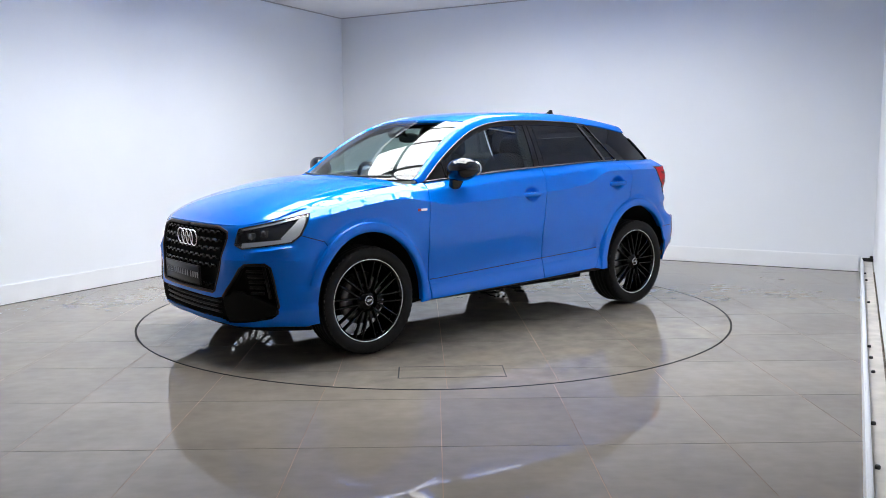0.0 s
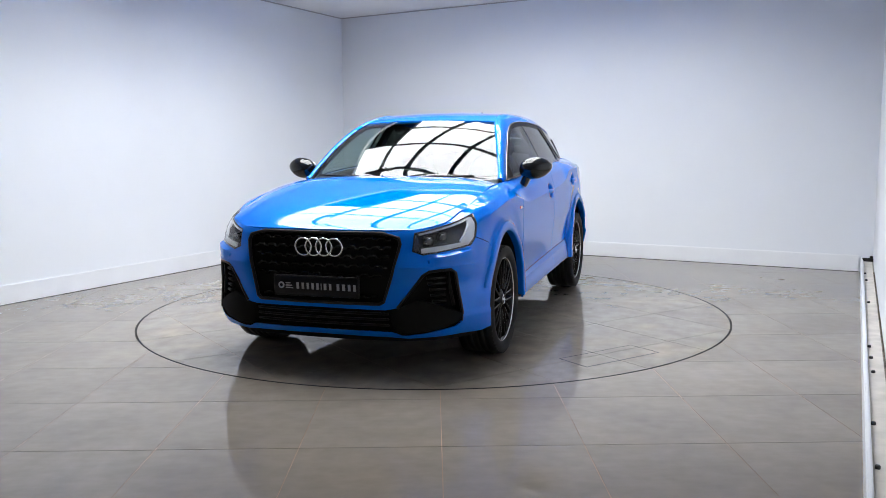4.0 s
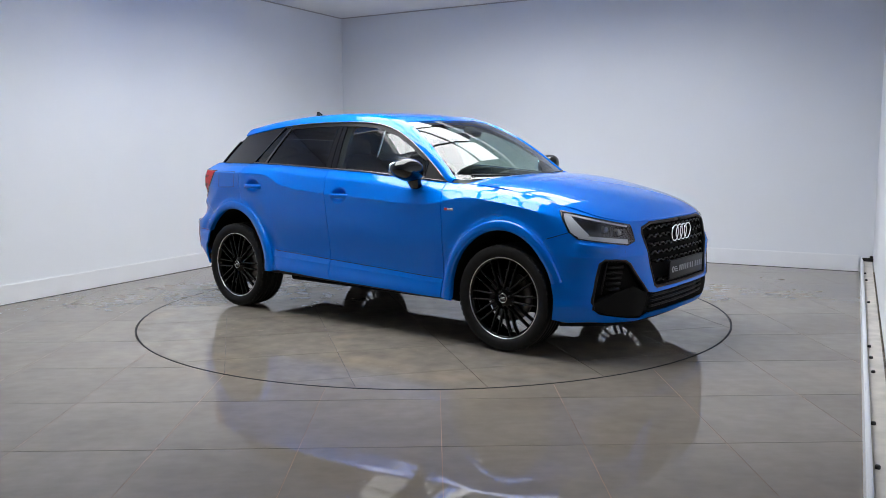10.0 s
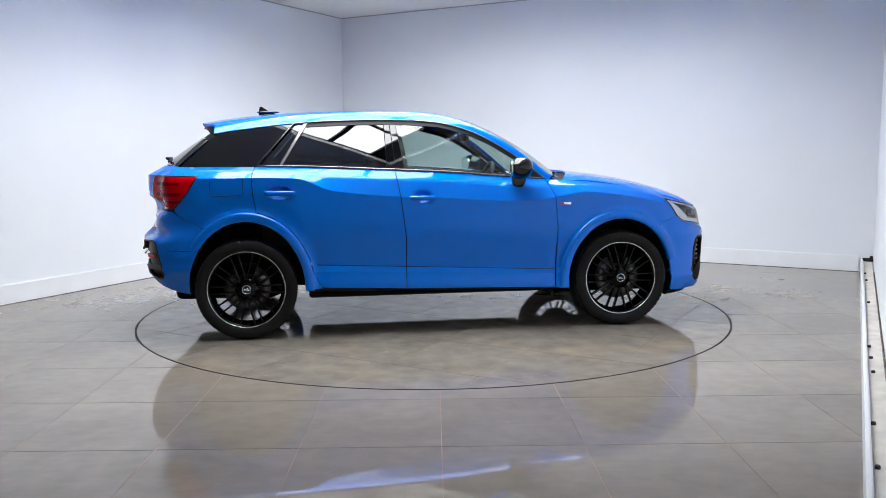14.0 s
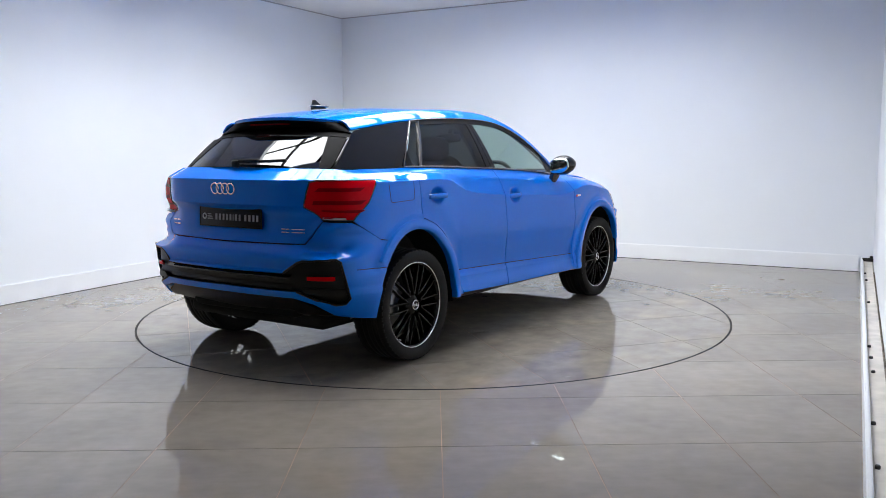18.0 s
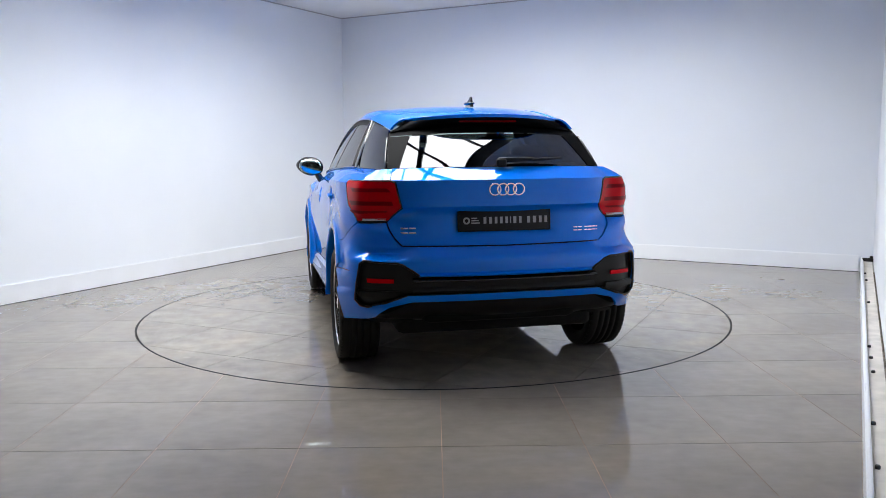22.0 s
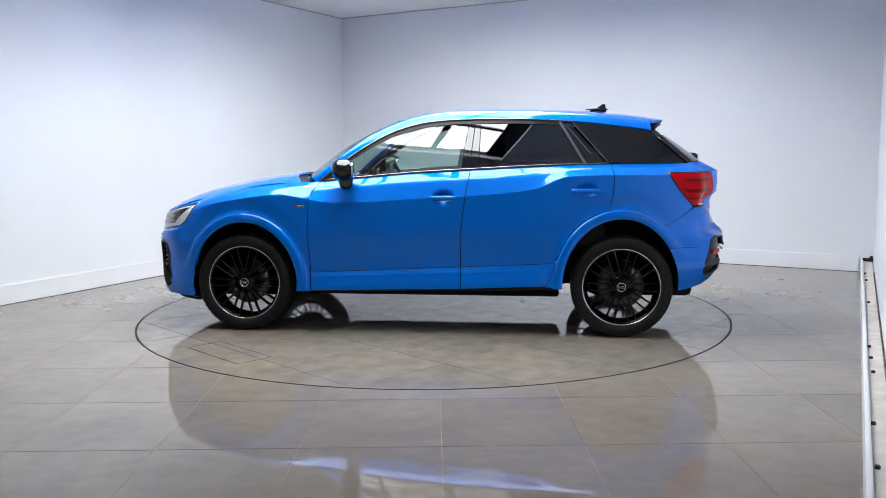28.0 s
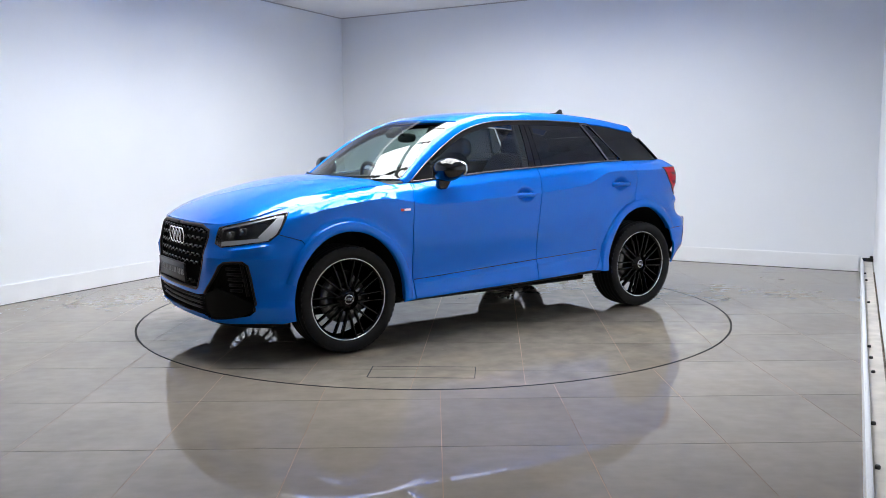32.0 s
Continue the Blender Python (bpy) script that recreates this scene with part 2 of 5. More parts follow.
strip("baseboard", 0.0, 0.018, 0.0, 6.31, 0.018, 0.0, 0.165, SKIRT, "white painted skirting board of the far wall", "baseboard")

# dark sealant line where the tiles meet the skirting
SEAL = mat("dark_sealant", (0.03, 0.028, 0.026), 0.7)
strip_bm_ = bmesh.new()
for a0, a1, c0, c1 in ((0.018, 0.026, 0.018, 6.31), (0.026, ROOM_L, 0.018, 0.026)):
    slab(strip_bm_, [room(a0, c0), room(a0, c1), room(a1, c1), room(a1, c0)], 0.0, 0.004)
tagged(part("trim", strip_bm_, SEAL, smooth=False), "dark sealant line between skirting and tiles", "trim", kind="structure")

# the white kerb and the cream ledge with its bolts along the side wall
strip("trim", 0.018, side(0), ROOM_L, side(ROOM_L), -0.022, 0.0, 0.15, SKIRT, "white kerb board along the edge of the tiled floor", "kerb")
ledge = strip("trim", 0.018, side(0) + 0.023, ROOM_L, side(ROOM_L) + 0.023, -0.082, 0.0, 0.125, SHELF, "cream painted ledge with black bolts and dust", "ledge")
for k, a in enumerate((1.05, 1.45, 2.55, 4.03, 4.31, 4.62, 5.50, 6.02)):
    bm = bmesh.new()
    lathe(bm, [(0.0005, 0.013), (0.008, 0.013), (0.010, 0.009), (0.010, 0.0)], 10, "z")
    ob = part("bolt", bm, BOLT)
    ob.location = room(a, side(a) + 0.033 + 0.006 * (k % 3), 0.125)
    tagged(ob, "small black bolt head on the cream ledge", "bolt", "bolts of the ledge")

# dirty gap between ledge and wall, and a small black bracket at the ledge's far end
strip("trim", 0.9, side(0.9) + 0.0965, ROOM_L, side(ROOM_L) + 0.0965, -0.012, 0.10, 0.131, mat("brown_dirt", (0.20, 0.165, 0.13), 0.9, noise_scale=14, noise_amt=0.6), "brown dirty gap between ledge and wall", "gap")
bm = box(bmesh.new(), (0.10, 0.022, 0.035), (0, 0, 0.0175), 0.006)
box(bm, (0.03, 0.04, 0.02), (0.03, 0, 0.045), 0.005)
bracket = part("bracket", bm, BOLT)
bracket.matrix_world = Matrix.Translation(room(0.16, side(0.16) + 0.062, 0.125)) @ pose(0, 0, 0, 0, 0, -30)
tagged(bracket, "small black metal bracket at the end of the cream ledge", "bracket")

# ceiling with the roof light opening
BAR_A = (1.55, 2.38, 3.28, 4.15, 4.95, 5.70)
BAR_C = (1.25, 2.04, 2.82, 3.65, 4.36)
SKY_A0, SKY_A1, SKY_C0, SKY_C1 = 1.68, 5.52, 1.64, 4.56
GLASS_Z = 3.45


def plan(a0, a1, c0, c1):
    return [room(a0, c0), room(a0, c1), room(a1, c1), room(a1, c0)]


bm = bmesh.new()
for a0, a1, c0, c1 in ((-0.2, SKY_A0, -0.2, RIGHT_W + 0.3), (SKY_A1, ROOM_L + 0.2, -0.2, RIGHT_W + 0.3), (SKY_A0, SKY_A1, -0.2, SKY_C0), (SKY_A0, SKY_A1, SKY_C1, RIGHT_W + 0.3)):
    slab(bm, plan(a0, a1, c0, c1), CEIL, CEIL + 0.1)
tagged(part("ceiling", bm, CEILM, smooth=False), "flat pale painted ceiling round a large roof light", "ceiling", kind="structure")
trimbm = bmesh.new()
for a0, a1, c0, c1 in ((0.0, 0.012, 0.0, RIGHT_W), (0.012, ROOM_L, 0.0, 0.012)):
    slab(trimbm, plan(a0, a1, c0, c1), CEIL - 0.012, CEIL - 0.001)
tagged(part("trim", trimbm, mat("shadow_gap_trim", (0.50, 0.49, 0.50), 0.6), smooth=False), "thin grey cover strip where wall and ceiling meet", "trim", kind="structure")

# the shaft between the ceiling and the glass
shaft = bmesh.new()
low = [shaft.verts.new(p + Vector((0, 0, CEIL + 0.1))) for p in plan(SKY_A0, SKY_A1, SKY_C0, SKY_C1)]
high = [shaft.verts.new(p + Vector((0, 0, GLASS_Z + 0.01))) for p in plan(BAR_A[0] - 0.02, BAR_A[-1] + 0.02, BAR_C[0] - 0.02, BAR_C[-1] + 0.02)]
for i in range(4):
    j = (i + 1) % 4
    shaft.faces.new((low[i], low[j], high[j], high[i]))
bmesh.ops.solidify(shaft, geom=shaft.faces[:], thickness=0.02)
tagged(part("ceiling", shaft, mat("shaft_paint", (0.10, 0.12, 0.17), 0.6), smooth=False), "dark lining of the roof light's shaft", "ceiling", kind="structure")

roof_light = tagged(new("roof_light"), "large translucent roof light with dark glazing bars, glowing with daylight", "roof light")
for i in range(5):
    for j in range(4):
        # one corner of the roof light is covered
        if j == 0 and i < 2:
            part("cover_panel", slab(bmesh.new(), plan(BAR_A[i], BAR_A[i + 1], BAR_C[j], BAR_C[j + 1]), GLASS_Z, GLASS_Z + 0.02), BAR, roof_light, "dark cover panel", smooth=False)
            continue
        part("pane", slab(bmesh.new(), plan(BAR_A[i], BAR_A[i + 1], BAR_C[j], BAR_C[j + 1]), GLASS_Z, GLASS_Z + 0.02), DAYLIGHT[i][j], roof_light, smooth=False)
for i, a in enumerate(BAR_A):
    w = 0.022 if i in (1, 4) else 0.028
    part("glazing_bar", slab(bmesh.new(), plan(a - w, a + w, BAR_C[0], BAR_C[-1]), GLASS_Z - 0.06, GLASS_Z - 0.002), BAR, roof_light, smooth=False)
for j, c in enumerate(BAR_C):
    w = 0.036 if j in (2, 3) else 0.022
    part("glazing_bar", slab(bmesh.new(), plan(BAR_A[0], BAR_A[-1], c - w, c + w), GLASS_Z - 0.064, GLASS_Z - 0.004), BAR, roof_light, smooth=False)


# ---- the car: shape functions (x forward, y left, z up, from the middle of the wheelbase on the ground) ----
def lerp(a, b, t):
    return a + (b - a) * t


def sstep(a, b, v):
    t = min(max((v - a) / (b - a), 0.0), 1.0)
    return t * t * (3 - 2 * t)


def curve(xs, ys, soft=0.0):
    """A smooth curve through a few knots that does not overshoot; soft evens out its bends over that length."""
    xs, ys = np.array(xs, float), np.array(ys, float)
    h, dl = np.diff(xs), np.diff(ys) / np.diff(xs)
    m = np.zeros(len(xs))
    for i in range(1, len(xs) - 1):
        if dl[i - 1] * dl[i] > 0:
            w1, w2 = 2 * h[i] + h[i - 1], h[i] + 2 * h[i - 1]
            m[i] = (w1 + w2) / (w1 / dl[i - 1] + w2 / dl[i])
    m[0], m[-1] = dl[0], dl[-1]

    def f(v):
        v = min(max(v, xs[0]), xs[-1])
        i = min(max(int(np.searchsorted(xs, v)) - 1, 0), len(h) - 1)
        t = (v - xs[i]) / h[i]
        return float((1 + 2 * t) * (1 - t) ** 2 * ys[i] + t * (1 - t) ** 2 * h[i] * m[i] + t * t * (3 - 2 * t) * ys[i + 1] + t * t * (t - 1) * h[i] * m[i + 1])
    if not soft:
        return f
    step = soft / 6
    grid = np.arange(xs[0] - 3 * soft, xs[-1] + 3 * soft + step, step)
    val = np.array([f(v) + (m[0] * (v - xs[0]) if v < xs[0] else m[-1] * (v - xs[-1]) if v > xs[-1] else 0.0) for v in grid])
    ker = np.exp(-0.5 * (np.arange(-18, 19) / 6) ** 2)
    pad = np.concatenate([val[0] - (val[1] - val[0]) * np.arange(18, 0, -1), val, val[-1] + (val[-1] - val[-2]) * np.arange(1, 19)])
    val = np.convolve(pad, ker / ker.sum(), "valid")
    return lambda v: float(np.interp(min(max(v, xs[0]), xs[-1]), grid, val))


AXF, AXR, HUB = 1.2975, -1.2975, 0.335
ARCH_F, ARCH_R = 0.424, 0.453  # heights of the wheel arches over the hubs


def arch_w(ax, dx):
    """Half width of an arch: tighter on the bumper's side than on the door's."""
    return 0.368 if dx * ax > 0 else 0.388


# plan outline of the body's waist, nose to tail
PLAN_X = (2.112, 2.106, 2.076, 2.000, 1.865, 1.66, 1.40, 1.00, 0.50, 0.0, -0.5, -1.0, -1.40, -1.66, -1.835, -1.945, -2.004, -2.028, -2.036)
PLAN_Y = (0.0, 0.22, 0.455, 0.632, 0.775, 0.864, 0.886, 0.882, 0.874, 0.872, 0.874, 0.882, 0.884, 0.870, 0.818, 0.700, 0.49, 0.24, 0.0)


def _dense():
    ctl = [Vector((x, y)) for x, y in zip(PLAN_X, PLAN_Y)]
    ctl = [Vector((ctl[1].x, -ctl[1].y))] + ctl + [Vector((ctl[-2].x, -ctl[-2].y))]
    out = []
    for i in range(1, len(ctl) - 2):
        p0, p1, p2, p3 = ctl[i - 1:i + 3]
        for k in range(24):
            t = k / 24
            out.append(0.5 * (2 * p1 + (p2 - p0) * t + (2 * p0 - 5 * p1 + 4 * p2 - p3) * t * t + (3 * p1 - p0 - 3 * p2 + p3) * t ** 3))
    out.append(ctl[-2])
    return out


_D = _dense()
PX, PY = np.array([p.x for p in _D]), np.array([p.y for p in _D])
PS = np.concatenate([[0], np.cumsum(np.hypot(np.diff(PX), np.diff(PY)))])
LEN = float(PS[-1])


def sx(x):
    return float(np.interp(-x, -PX, PS))




def sf(y):
    """Along the outline to where the nose is y wide."""
    i = int(np.argmax(PX < 1.45))
    return float(np.interp(y, PY[:i], PS[:i]))


def sr(y):
    """Along the outline to where the tail is y wide."""
    i = int(np.argmax(PX < -1.45))
    return float(np.interp(-y, -PY[i:], PS[i:]))


CREASE_Z = curve((-2.0, -1.65, -1.2, -0.95, -0.72, -0.30, 0.10, 0.48, 0.67, 0.83, 1.02, 1.39, 1.6, 1.75), (1.06, 1.075, 1.075, 1.068, 0.985, 0.94, 0.92, 0.898, 0.895, 0.92, 0.950, 0.908, 0.866, 0.832), 0.02)
CREASE_Y = curve((-1.9, -1.65, -1.5, -1.3, -0.95, -0.6, 0.0, 0.5, 1.0, 1.3, 1.6, 1.75), (0.68, 0.805, 0.840, 0.854, 0.858, 0.866, 0.868, 0.868, 0.866, 0.864, 0.838, 0.800), 0.06)
TOP_Z = curve((-1.95, -1.66, -1.2, -0.93, -0.28, 0.05, 0.46, 0.77, 1.0, 1.3, 1.57, 1.75, 1.9, 2.0, 2.15), (1.15, 1.144, 1.143, 1.138, 1.110, 1.093, 1.060, 1.035, 1.022, 0.99, 0.935, 0.893, 0.853, 0.824, 0.812), 0.05)
TOP_Y = curve((-1.95, -1.67, -1.4, -1.0, -0.3, 0.3, 0.77, 0.95, 1.3, 1.6, 1.8), (0.555, 0.637, 0.690, 0.738, 0.777, 0.777, 0.736, 0.724, 0.734, 0.735, 0.70), 0.08)
NOSE_D = curve((0.18, 0.23, 0.28, 0.37, 0.55, 0.70, 0.78, 0.84, 0.90), (-0.12, -0.035, -0.010, 0.0, -0.012, -0.028, -0.048, -0.085, -0.17))
TAIL_LOW = curve((0.20, 0.30, 0.38, 0.46, 0.56, 0.67, 0.74, 0.80, 0.86, 0.91, 0.952), (-0.20, -0.14, -0.07, -0.02, 0.0, 0.0, -0.060, -0.084, -0.090, -0.082, -0.046))
GATE_CREASES = (0.952, 1.094)


def TAIL_D(z):
    """Depth of the tail: hollow round the plate, an upright band with the badge, and a shelf that leans in to the window."""
    if z < GATE_CREASES[0]:
        return TAIL_LOW(z)
    return float(np.interp(z, (0.952, 1.02, 1.094, 1.125, 1.16), (-0.046, -0.041, -0.043, -0.098, -0.165)))


def sill_z(x):
    return lerp(0.415, 0.49, min(max((0.8 - x) / 1.65, 0), 1))


def groove_z(x):
    return sill_z(x) - lerp(0.030, 0.046, min(max((0.8 - x) / 1.65, 0), 1))


def on_flank(f, x0, x1):
    """A line on the body side as a height over the way round the outline."""
    def g(s):
        x = float(np.interp(s, PS, PX))
        return f(x) if x0 < x < x1 else None
    return g


HANDLES = ((-0.114, 0.925), (-1.062, 0.972))


def flank(x, z, cy, flare=0.0):
    """Inward offset of the body side from the waist outline; flare: 1 on the raised band round a wheel arch."""
    zc, zt = CREASE_Z(x), TOP_Z(x)
    yc, yt = CREASE_Y(x), TOP_Y(x)
    sill = sill_z(x)
    if z >= zc:
        t = (z - zc) / max(zt - zc, 0.02)
        y = lerp(yc, yt, 0.68 * t + 0.914 * max(0.0, t - 0.65))
        d = y - cy
    else:
        dc = yc - cy
        door = sstep(-0.94, -0.82, x) * (1 - sstep(0.82, 0.94, x))
        low = -0.004 * door
        if z > sill:
            t = (z - sill) / (zc - sill)
            scoop = -0.023 * door * (1 - sstep(0.0, 0.62, t))
            d = lerp(low, dc, t ** 1.6) + scoop
        else:
            t = (sill - z) / (sill - 0.2)
            gz = groove_z(x)
            d = low - 0.012 * t - 0.075 * max(0.0, t - 0.55) ** 1.5 - 0.006 * door
            d -= door * 0.017 * max(0.0, (z - gz) / (sill - gz))
            # the sill swells out again towards its foot, flush with the bands round the wheels
            d += 0.019 * sstep(-1.02, -0.92, x) * (1 - sstep(0.92, 1.02, x)) * sstep(gz, lerp(0.300, 0.345, (0.8 - x) / 1.65), z)
    for hx0, hz0 in HANDLES:
        q = ((x - hx0) / 0.062) ** 2 + ((z - hz0 - 0.004) / 0.040) ** 2
        d -= 0.036 * math.exp(-q ** 3)
    for ax, r in ((AXF, ARCH_F), (AXR, ARCH_R)):
        w = arch_w(ax, x - ax)
        rr = r + (math.hypot((x - ax) / w, (z - HUB) / r) - 1) * (w + r) / 2
        hollow = sstep(r + 0.055, r + 0.085, rr) * (1 - sstep(r + 0.10, r + 0.19, rr))
        d -= 0.009 * hollow
        near = 1 - sstep(r + 0.056, r + 0.064, rr)
        d = lerp(d, max(d, 0.004 - 0.10 * max(0.0, z - 0.62)), near)
        seam = 0.455 if ax > 0 else 0.600
        if not flare and (x - ax) * ax > 0 and z < seam:
            flush = (1 - sstep(r + 0.07, r + 0.22, rr)) * (1 - sstep(seam - 0.006, seam, z))
            d = lerp(d, max(d + 0.009, 0.011), flush)
        if flare and rr < r + 0.08:
            d = max(d + 0.009, 0.011 - 0.10 * max(0.0, z - 0.62))
    return d


def skin(s, z, off=0.0, flare=0.0):
    """The lower body: s metres round the waist outline from the nose (negative on the right side), height z, off metres out."""
    flip = 1.0
    if s < 0:
        s, flip = -s, -1.0
    if s > LEN:
        s, flip = 2 * LEN - s, -flip
    cx, cy = float(np.interp(s, PS, PX)), float(np.interp(s, PS, PY))
    e = 0.01
    a0, a1 = max(s - e, 0), min(s + e, LEN)
    tx, ty = float(np.interp(a1, PS, PX) - np.interp(a0, PS, PX)), float(np.interp(a1, PS, PY) - np.interp(a0, PS, PY))
    n = Vector((ty, -tx))
    n.normalize()
    if n.x * cx + n.y * cy < 0:
        n = -n
    wf, wr = sstep(1.50, 1.96, cx), sstep(-1.52, -1.93, cx)
    d = (1 - wf - wr) * flank(cx, z, cy, flare) if wf + wr < 1 else 0.0
    if flare:
        d += 0.009 * (wf + wr)
    if wf:
        d += wf * NOSE_D(z)
    if wr:
        k = lerp(0.62, 1.0, sstep(0.78, 0.55, cy)) if z > 0.66 else 1.0
        k = lerp(1.0, k, sstep(0.77, 0.84, z))
        d += wr * TAIL_D(z) * lerp(k, 1.0, sstep(1.02, 1.094, z))
    if wf:
        # the edge that runs from the grille to the bumper's corner
        foot = lerp(0.684, 0.724, (s - 0.61) / 0.32) - 0.006
        d += 0.022 * (1 - min(max((z - foot + 0.016) / 0.014, 0.0), 1.0)) * sstep(foot - 0.085, foot - 0.016, z) * sstep(0.66, 0.72, s) * (1 - sstep(0.90, 0.97, s))
        d += wf * 0.020 * max(0.0, 1 - (abs(z - 0.622) / (0.075 if z > 0.622 else 0.11))) * sstep(0.42, 0.50, cy)
    if wr:
        # the lamps and the gate stand back from the bumper's corners
        d -= wr * 0.075 * sstep(0.80, 0.90, z) * math.exp(-((cy - 0.71) / 0.13) ** 2)
    # the hollow of the tailgate that holds the plate
    if cx < -1.9 and cy < 0.33:
        d -= 0.010 * (1 - sstep(0.27, 0.31, cy)) * sstep(0.78, 0.805, z) * (1 - sstep(0.92, 0.95, z))
    # flat shoulders over the bumper's black insert, in the middle and at the corners
    if cx < -1.6 and z < 0.80:
        d += float(np.interp(z, (0.576, 0.592, 0.604, 0.650), (0.0, 0.016, -0.006, 0.0))) * (1 - sstep(0.46, 0.54, cy))
        d -= 0.046 * min(max((z - 0.670) / 0.030, 0.0), 1.0) * (1 - sstep(0.70, 0.77, z)) * sstep(0.50, 0.60, cy) * (1 - sstep(0.80, 0.86, cy))
    # lower lips of the bumper corners
    if cx < -1.5:
        d += 0.012 * (1 - sstep(0.490, 0.503, z)) * sstep(0.55, 0.70, cy)
    if cx > 1.55:
        d += 0.008 * (1 - sstep(0.350, 0.362, z)) * sstep(0.60, 0.72, cy)
    d += off
    return Vector((cx + n.x * d, flip * (cy + n.y * d), z))


def top_z(s):
    s = abs(s)
    return TOP_Z(float(np.interp(s, PS, PX)))


def glass_y(x, z):
    """Half width of the cabin side above the belt."""
    y0 = TOP_Y(max(min(x, 0.85), -1.8))
    dz = max(z - TOP_Z(x), -0.05)
    return y0 - 0.44 * dz - 0.36 * dz * abs(dz)


def cabin(x, z, off=0.0):
    return Vector((x, glass_y(x, z) + off * 0.9, z + off * 0.42))


WIN_Z = curve((-1.66, -1.40, -1.02, -0.73, -0.41, -0.16, 0.04, 0.24, 0.44, 0.635, 0.775), (1.345, 1.386, 1.432, 1.452, 1.459, 1.455, 1.437, 1.385, 1.284, 1.152, 1.036), 0.04)


def poly_bm(outline, place, step=0.04, off=0.0, thick=0.014, cuts=True, creases=()):
    """A sheet-metal panel: the outline (in surface coordinates) cut into a fine grid, laid on the surface, with a folded-in rim and sharp creases."""
    bm = bmesh.new()
    vs = [bm.verts.new((a, b, 0)) for a, b in outline]
    bm.faces.new(vs)
    if cuts:
        lo_a, hi_a = min(p[0] for p in outline), max(p[0] for p in outline)
        lo_b, hi_b = min(p[1] for p in outline), max(p[1] for p in outline)
        for lo, hi, no in ((lo_a, hi_a, (1, 0, 0)), (lo_b, hi_b, (0, 1, 0))):
            k = math.floor(lo / step) + 1
            while k * step < hi - 1e-4:
                c = k * step
                bmesh.ops.bisect_plane(bm, geom=bm.verts[:] + bm.edges[:] + bm.faces[:], dist=1e-5, plane_co=(c * no[0], c * no[1], 0), plane_no=no)
                k += 1
    for line in creases:
        cols = {}
        for f in bm.faces:
            cols.setdefault(math.floor(f.calc_center_median().x / step), []).append(f)
        for k, fs in cols.items():
            a0, a1 = k * step, (k + 1) * step
            b0, b1 = line(a0), line(a1)
            if b0 is None or b1 is None:
                continue
            lo, hi = min(b0, b1), max(b0, b1)
            fs = [f for f in fs if min(v.co.y for v in f.verts) < hi and max(v.co.y for v in f.verts) > lo]
            geom = list({g for f in fs for g in (f, *f.edges, *f.verts)})
            if geom:
                bmesh.ops.bisect_plane(bm, geom=geom, dist=1e-5, plane_co=(a0, b0, 0), plane_no=(b0 - b1, a1 - a0, 0))
        on = set()
        for v in bm.verts:
            a0 = math.floor(v.co.x / step + 1e-4) * step
            b0, b1 = line(a0), line(a0 + step)
            if b0 is not None and b1 is not None and abs(v.co.y - lerp(b0, b1, (v.co.x - a0) / step)) < 3e-4:
                on.add(v)
        for e in bm.edges:
            if not e.is_boundary and e.verts[0] in on and e.verts[1] in on:
                e.smooth = False
    ins = {}
    for v in bm.verts:
        a, b = v.co.x, v.co.y
        ins[v] = (place(a, b, off - thick), v.co.copy())
        v.co = place(a, b, off)
    rim = [e for e in bm.edges if e.is_boundary]
    if thick:
        got = bmesh.ops.extrude_edge_only(bm, edges=rim)
        moved = [g for g in got["geom"] if isinstance(g, bmesh.types.BMVert)]
        near = {}
        for e in rim:
            for v in e.verts:
                near[v.co.copy().freeze()] = ins[v][0]
        for v in moved:
            v.co = near[v.co.copy().freeze()]
        for e in rim:
            e.smooth = False
    return bm


def mirrored(bm):
    """Flips a mesh to the car's other side."""
    for v in bm.verts:
        v.co.y = -v.co.y
    bmesh.ops.reverse_faces(bm, faces=bm.faces[:])
    return bm


def face_out(bm, ref):
    """Turns the faces so that they look away from ref."""
    c = Vector()
    tot = 0.0
    for f in bm.faces:
        tot += f.normal.dot(f.calc_center_median() - Vector(ref)) * f.calc_area()
    if tot < 0:
        bmesh.ops.reverse_faces(bm, faces=bm.faces[:])
    return bm


def doubled(bm):
    """Adds the mirror image of a half that meets the middle, and joins both."""
    me = bpy.data.meshes.new("t")
    bm.to_mesh(me)
    b2 = bmesh.new()
    b2.from_mesh(me)
    mirrored(b2)
    b2.to_mesh(me)
    b2.free()
    bm.from_mesh(me)
    bpy.data.meshes.remove(me)
    bmesh.ops.remove_doubles(bm, verts=[v for v in bm.verts if abs(v.co.y) < 1e-3], dist=0.001)
    return bm


def arch_point(ax, r, deg, more=0.0):
    c, s = math.cos(radians(deg)), math.sin(radians(deg))
    return (ax + (arch_w(ax, c) + more) * c, HUB + (r + more) * s)


def arc(ax, r, a0, a1, n=18):
    """Points of a wheel arch, as (x, z); angles in degrees from the front, upward."""
    return [arch_point(ax, r, lerp(a0, a1, i / n)) for i in range(n + 1)]


def along(pts):
    """(x, z) on the flank to surface coordinates."""
    return [(sx(x), z) for x, z in pts]


def sheet(rows):
    """A smooth sheet through rows of points."""
    bm = bmesh.new()
    vs = [[bm.verts.new(p) for p in r] for r in rows]
    for a, b in zip(vs, vs[1:]):
        for i in range(len(a) - 1):
            bm.faces.new((a[i], a[i + 1], b[i + 1], b[i]))
    return bm


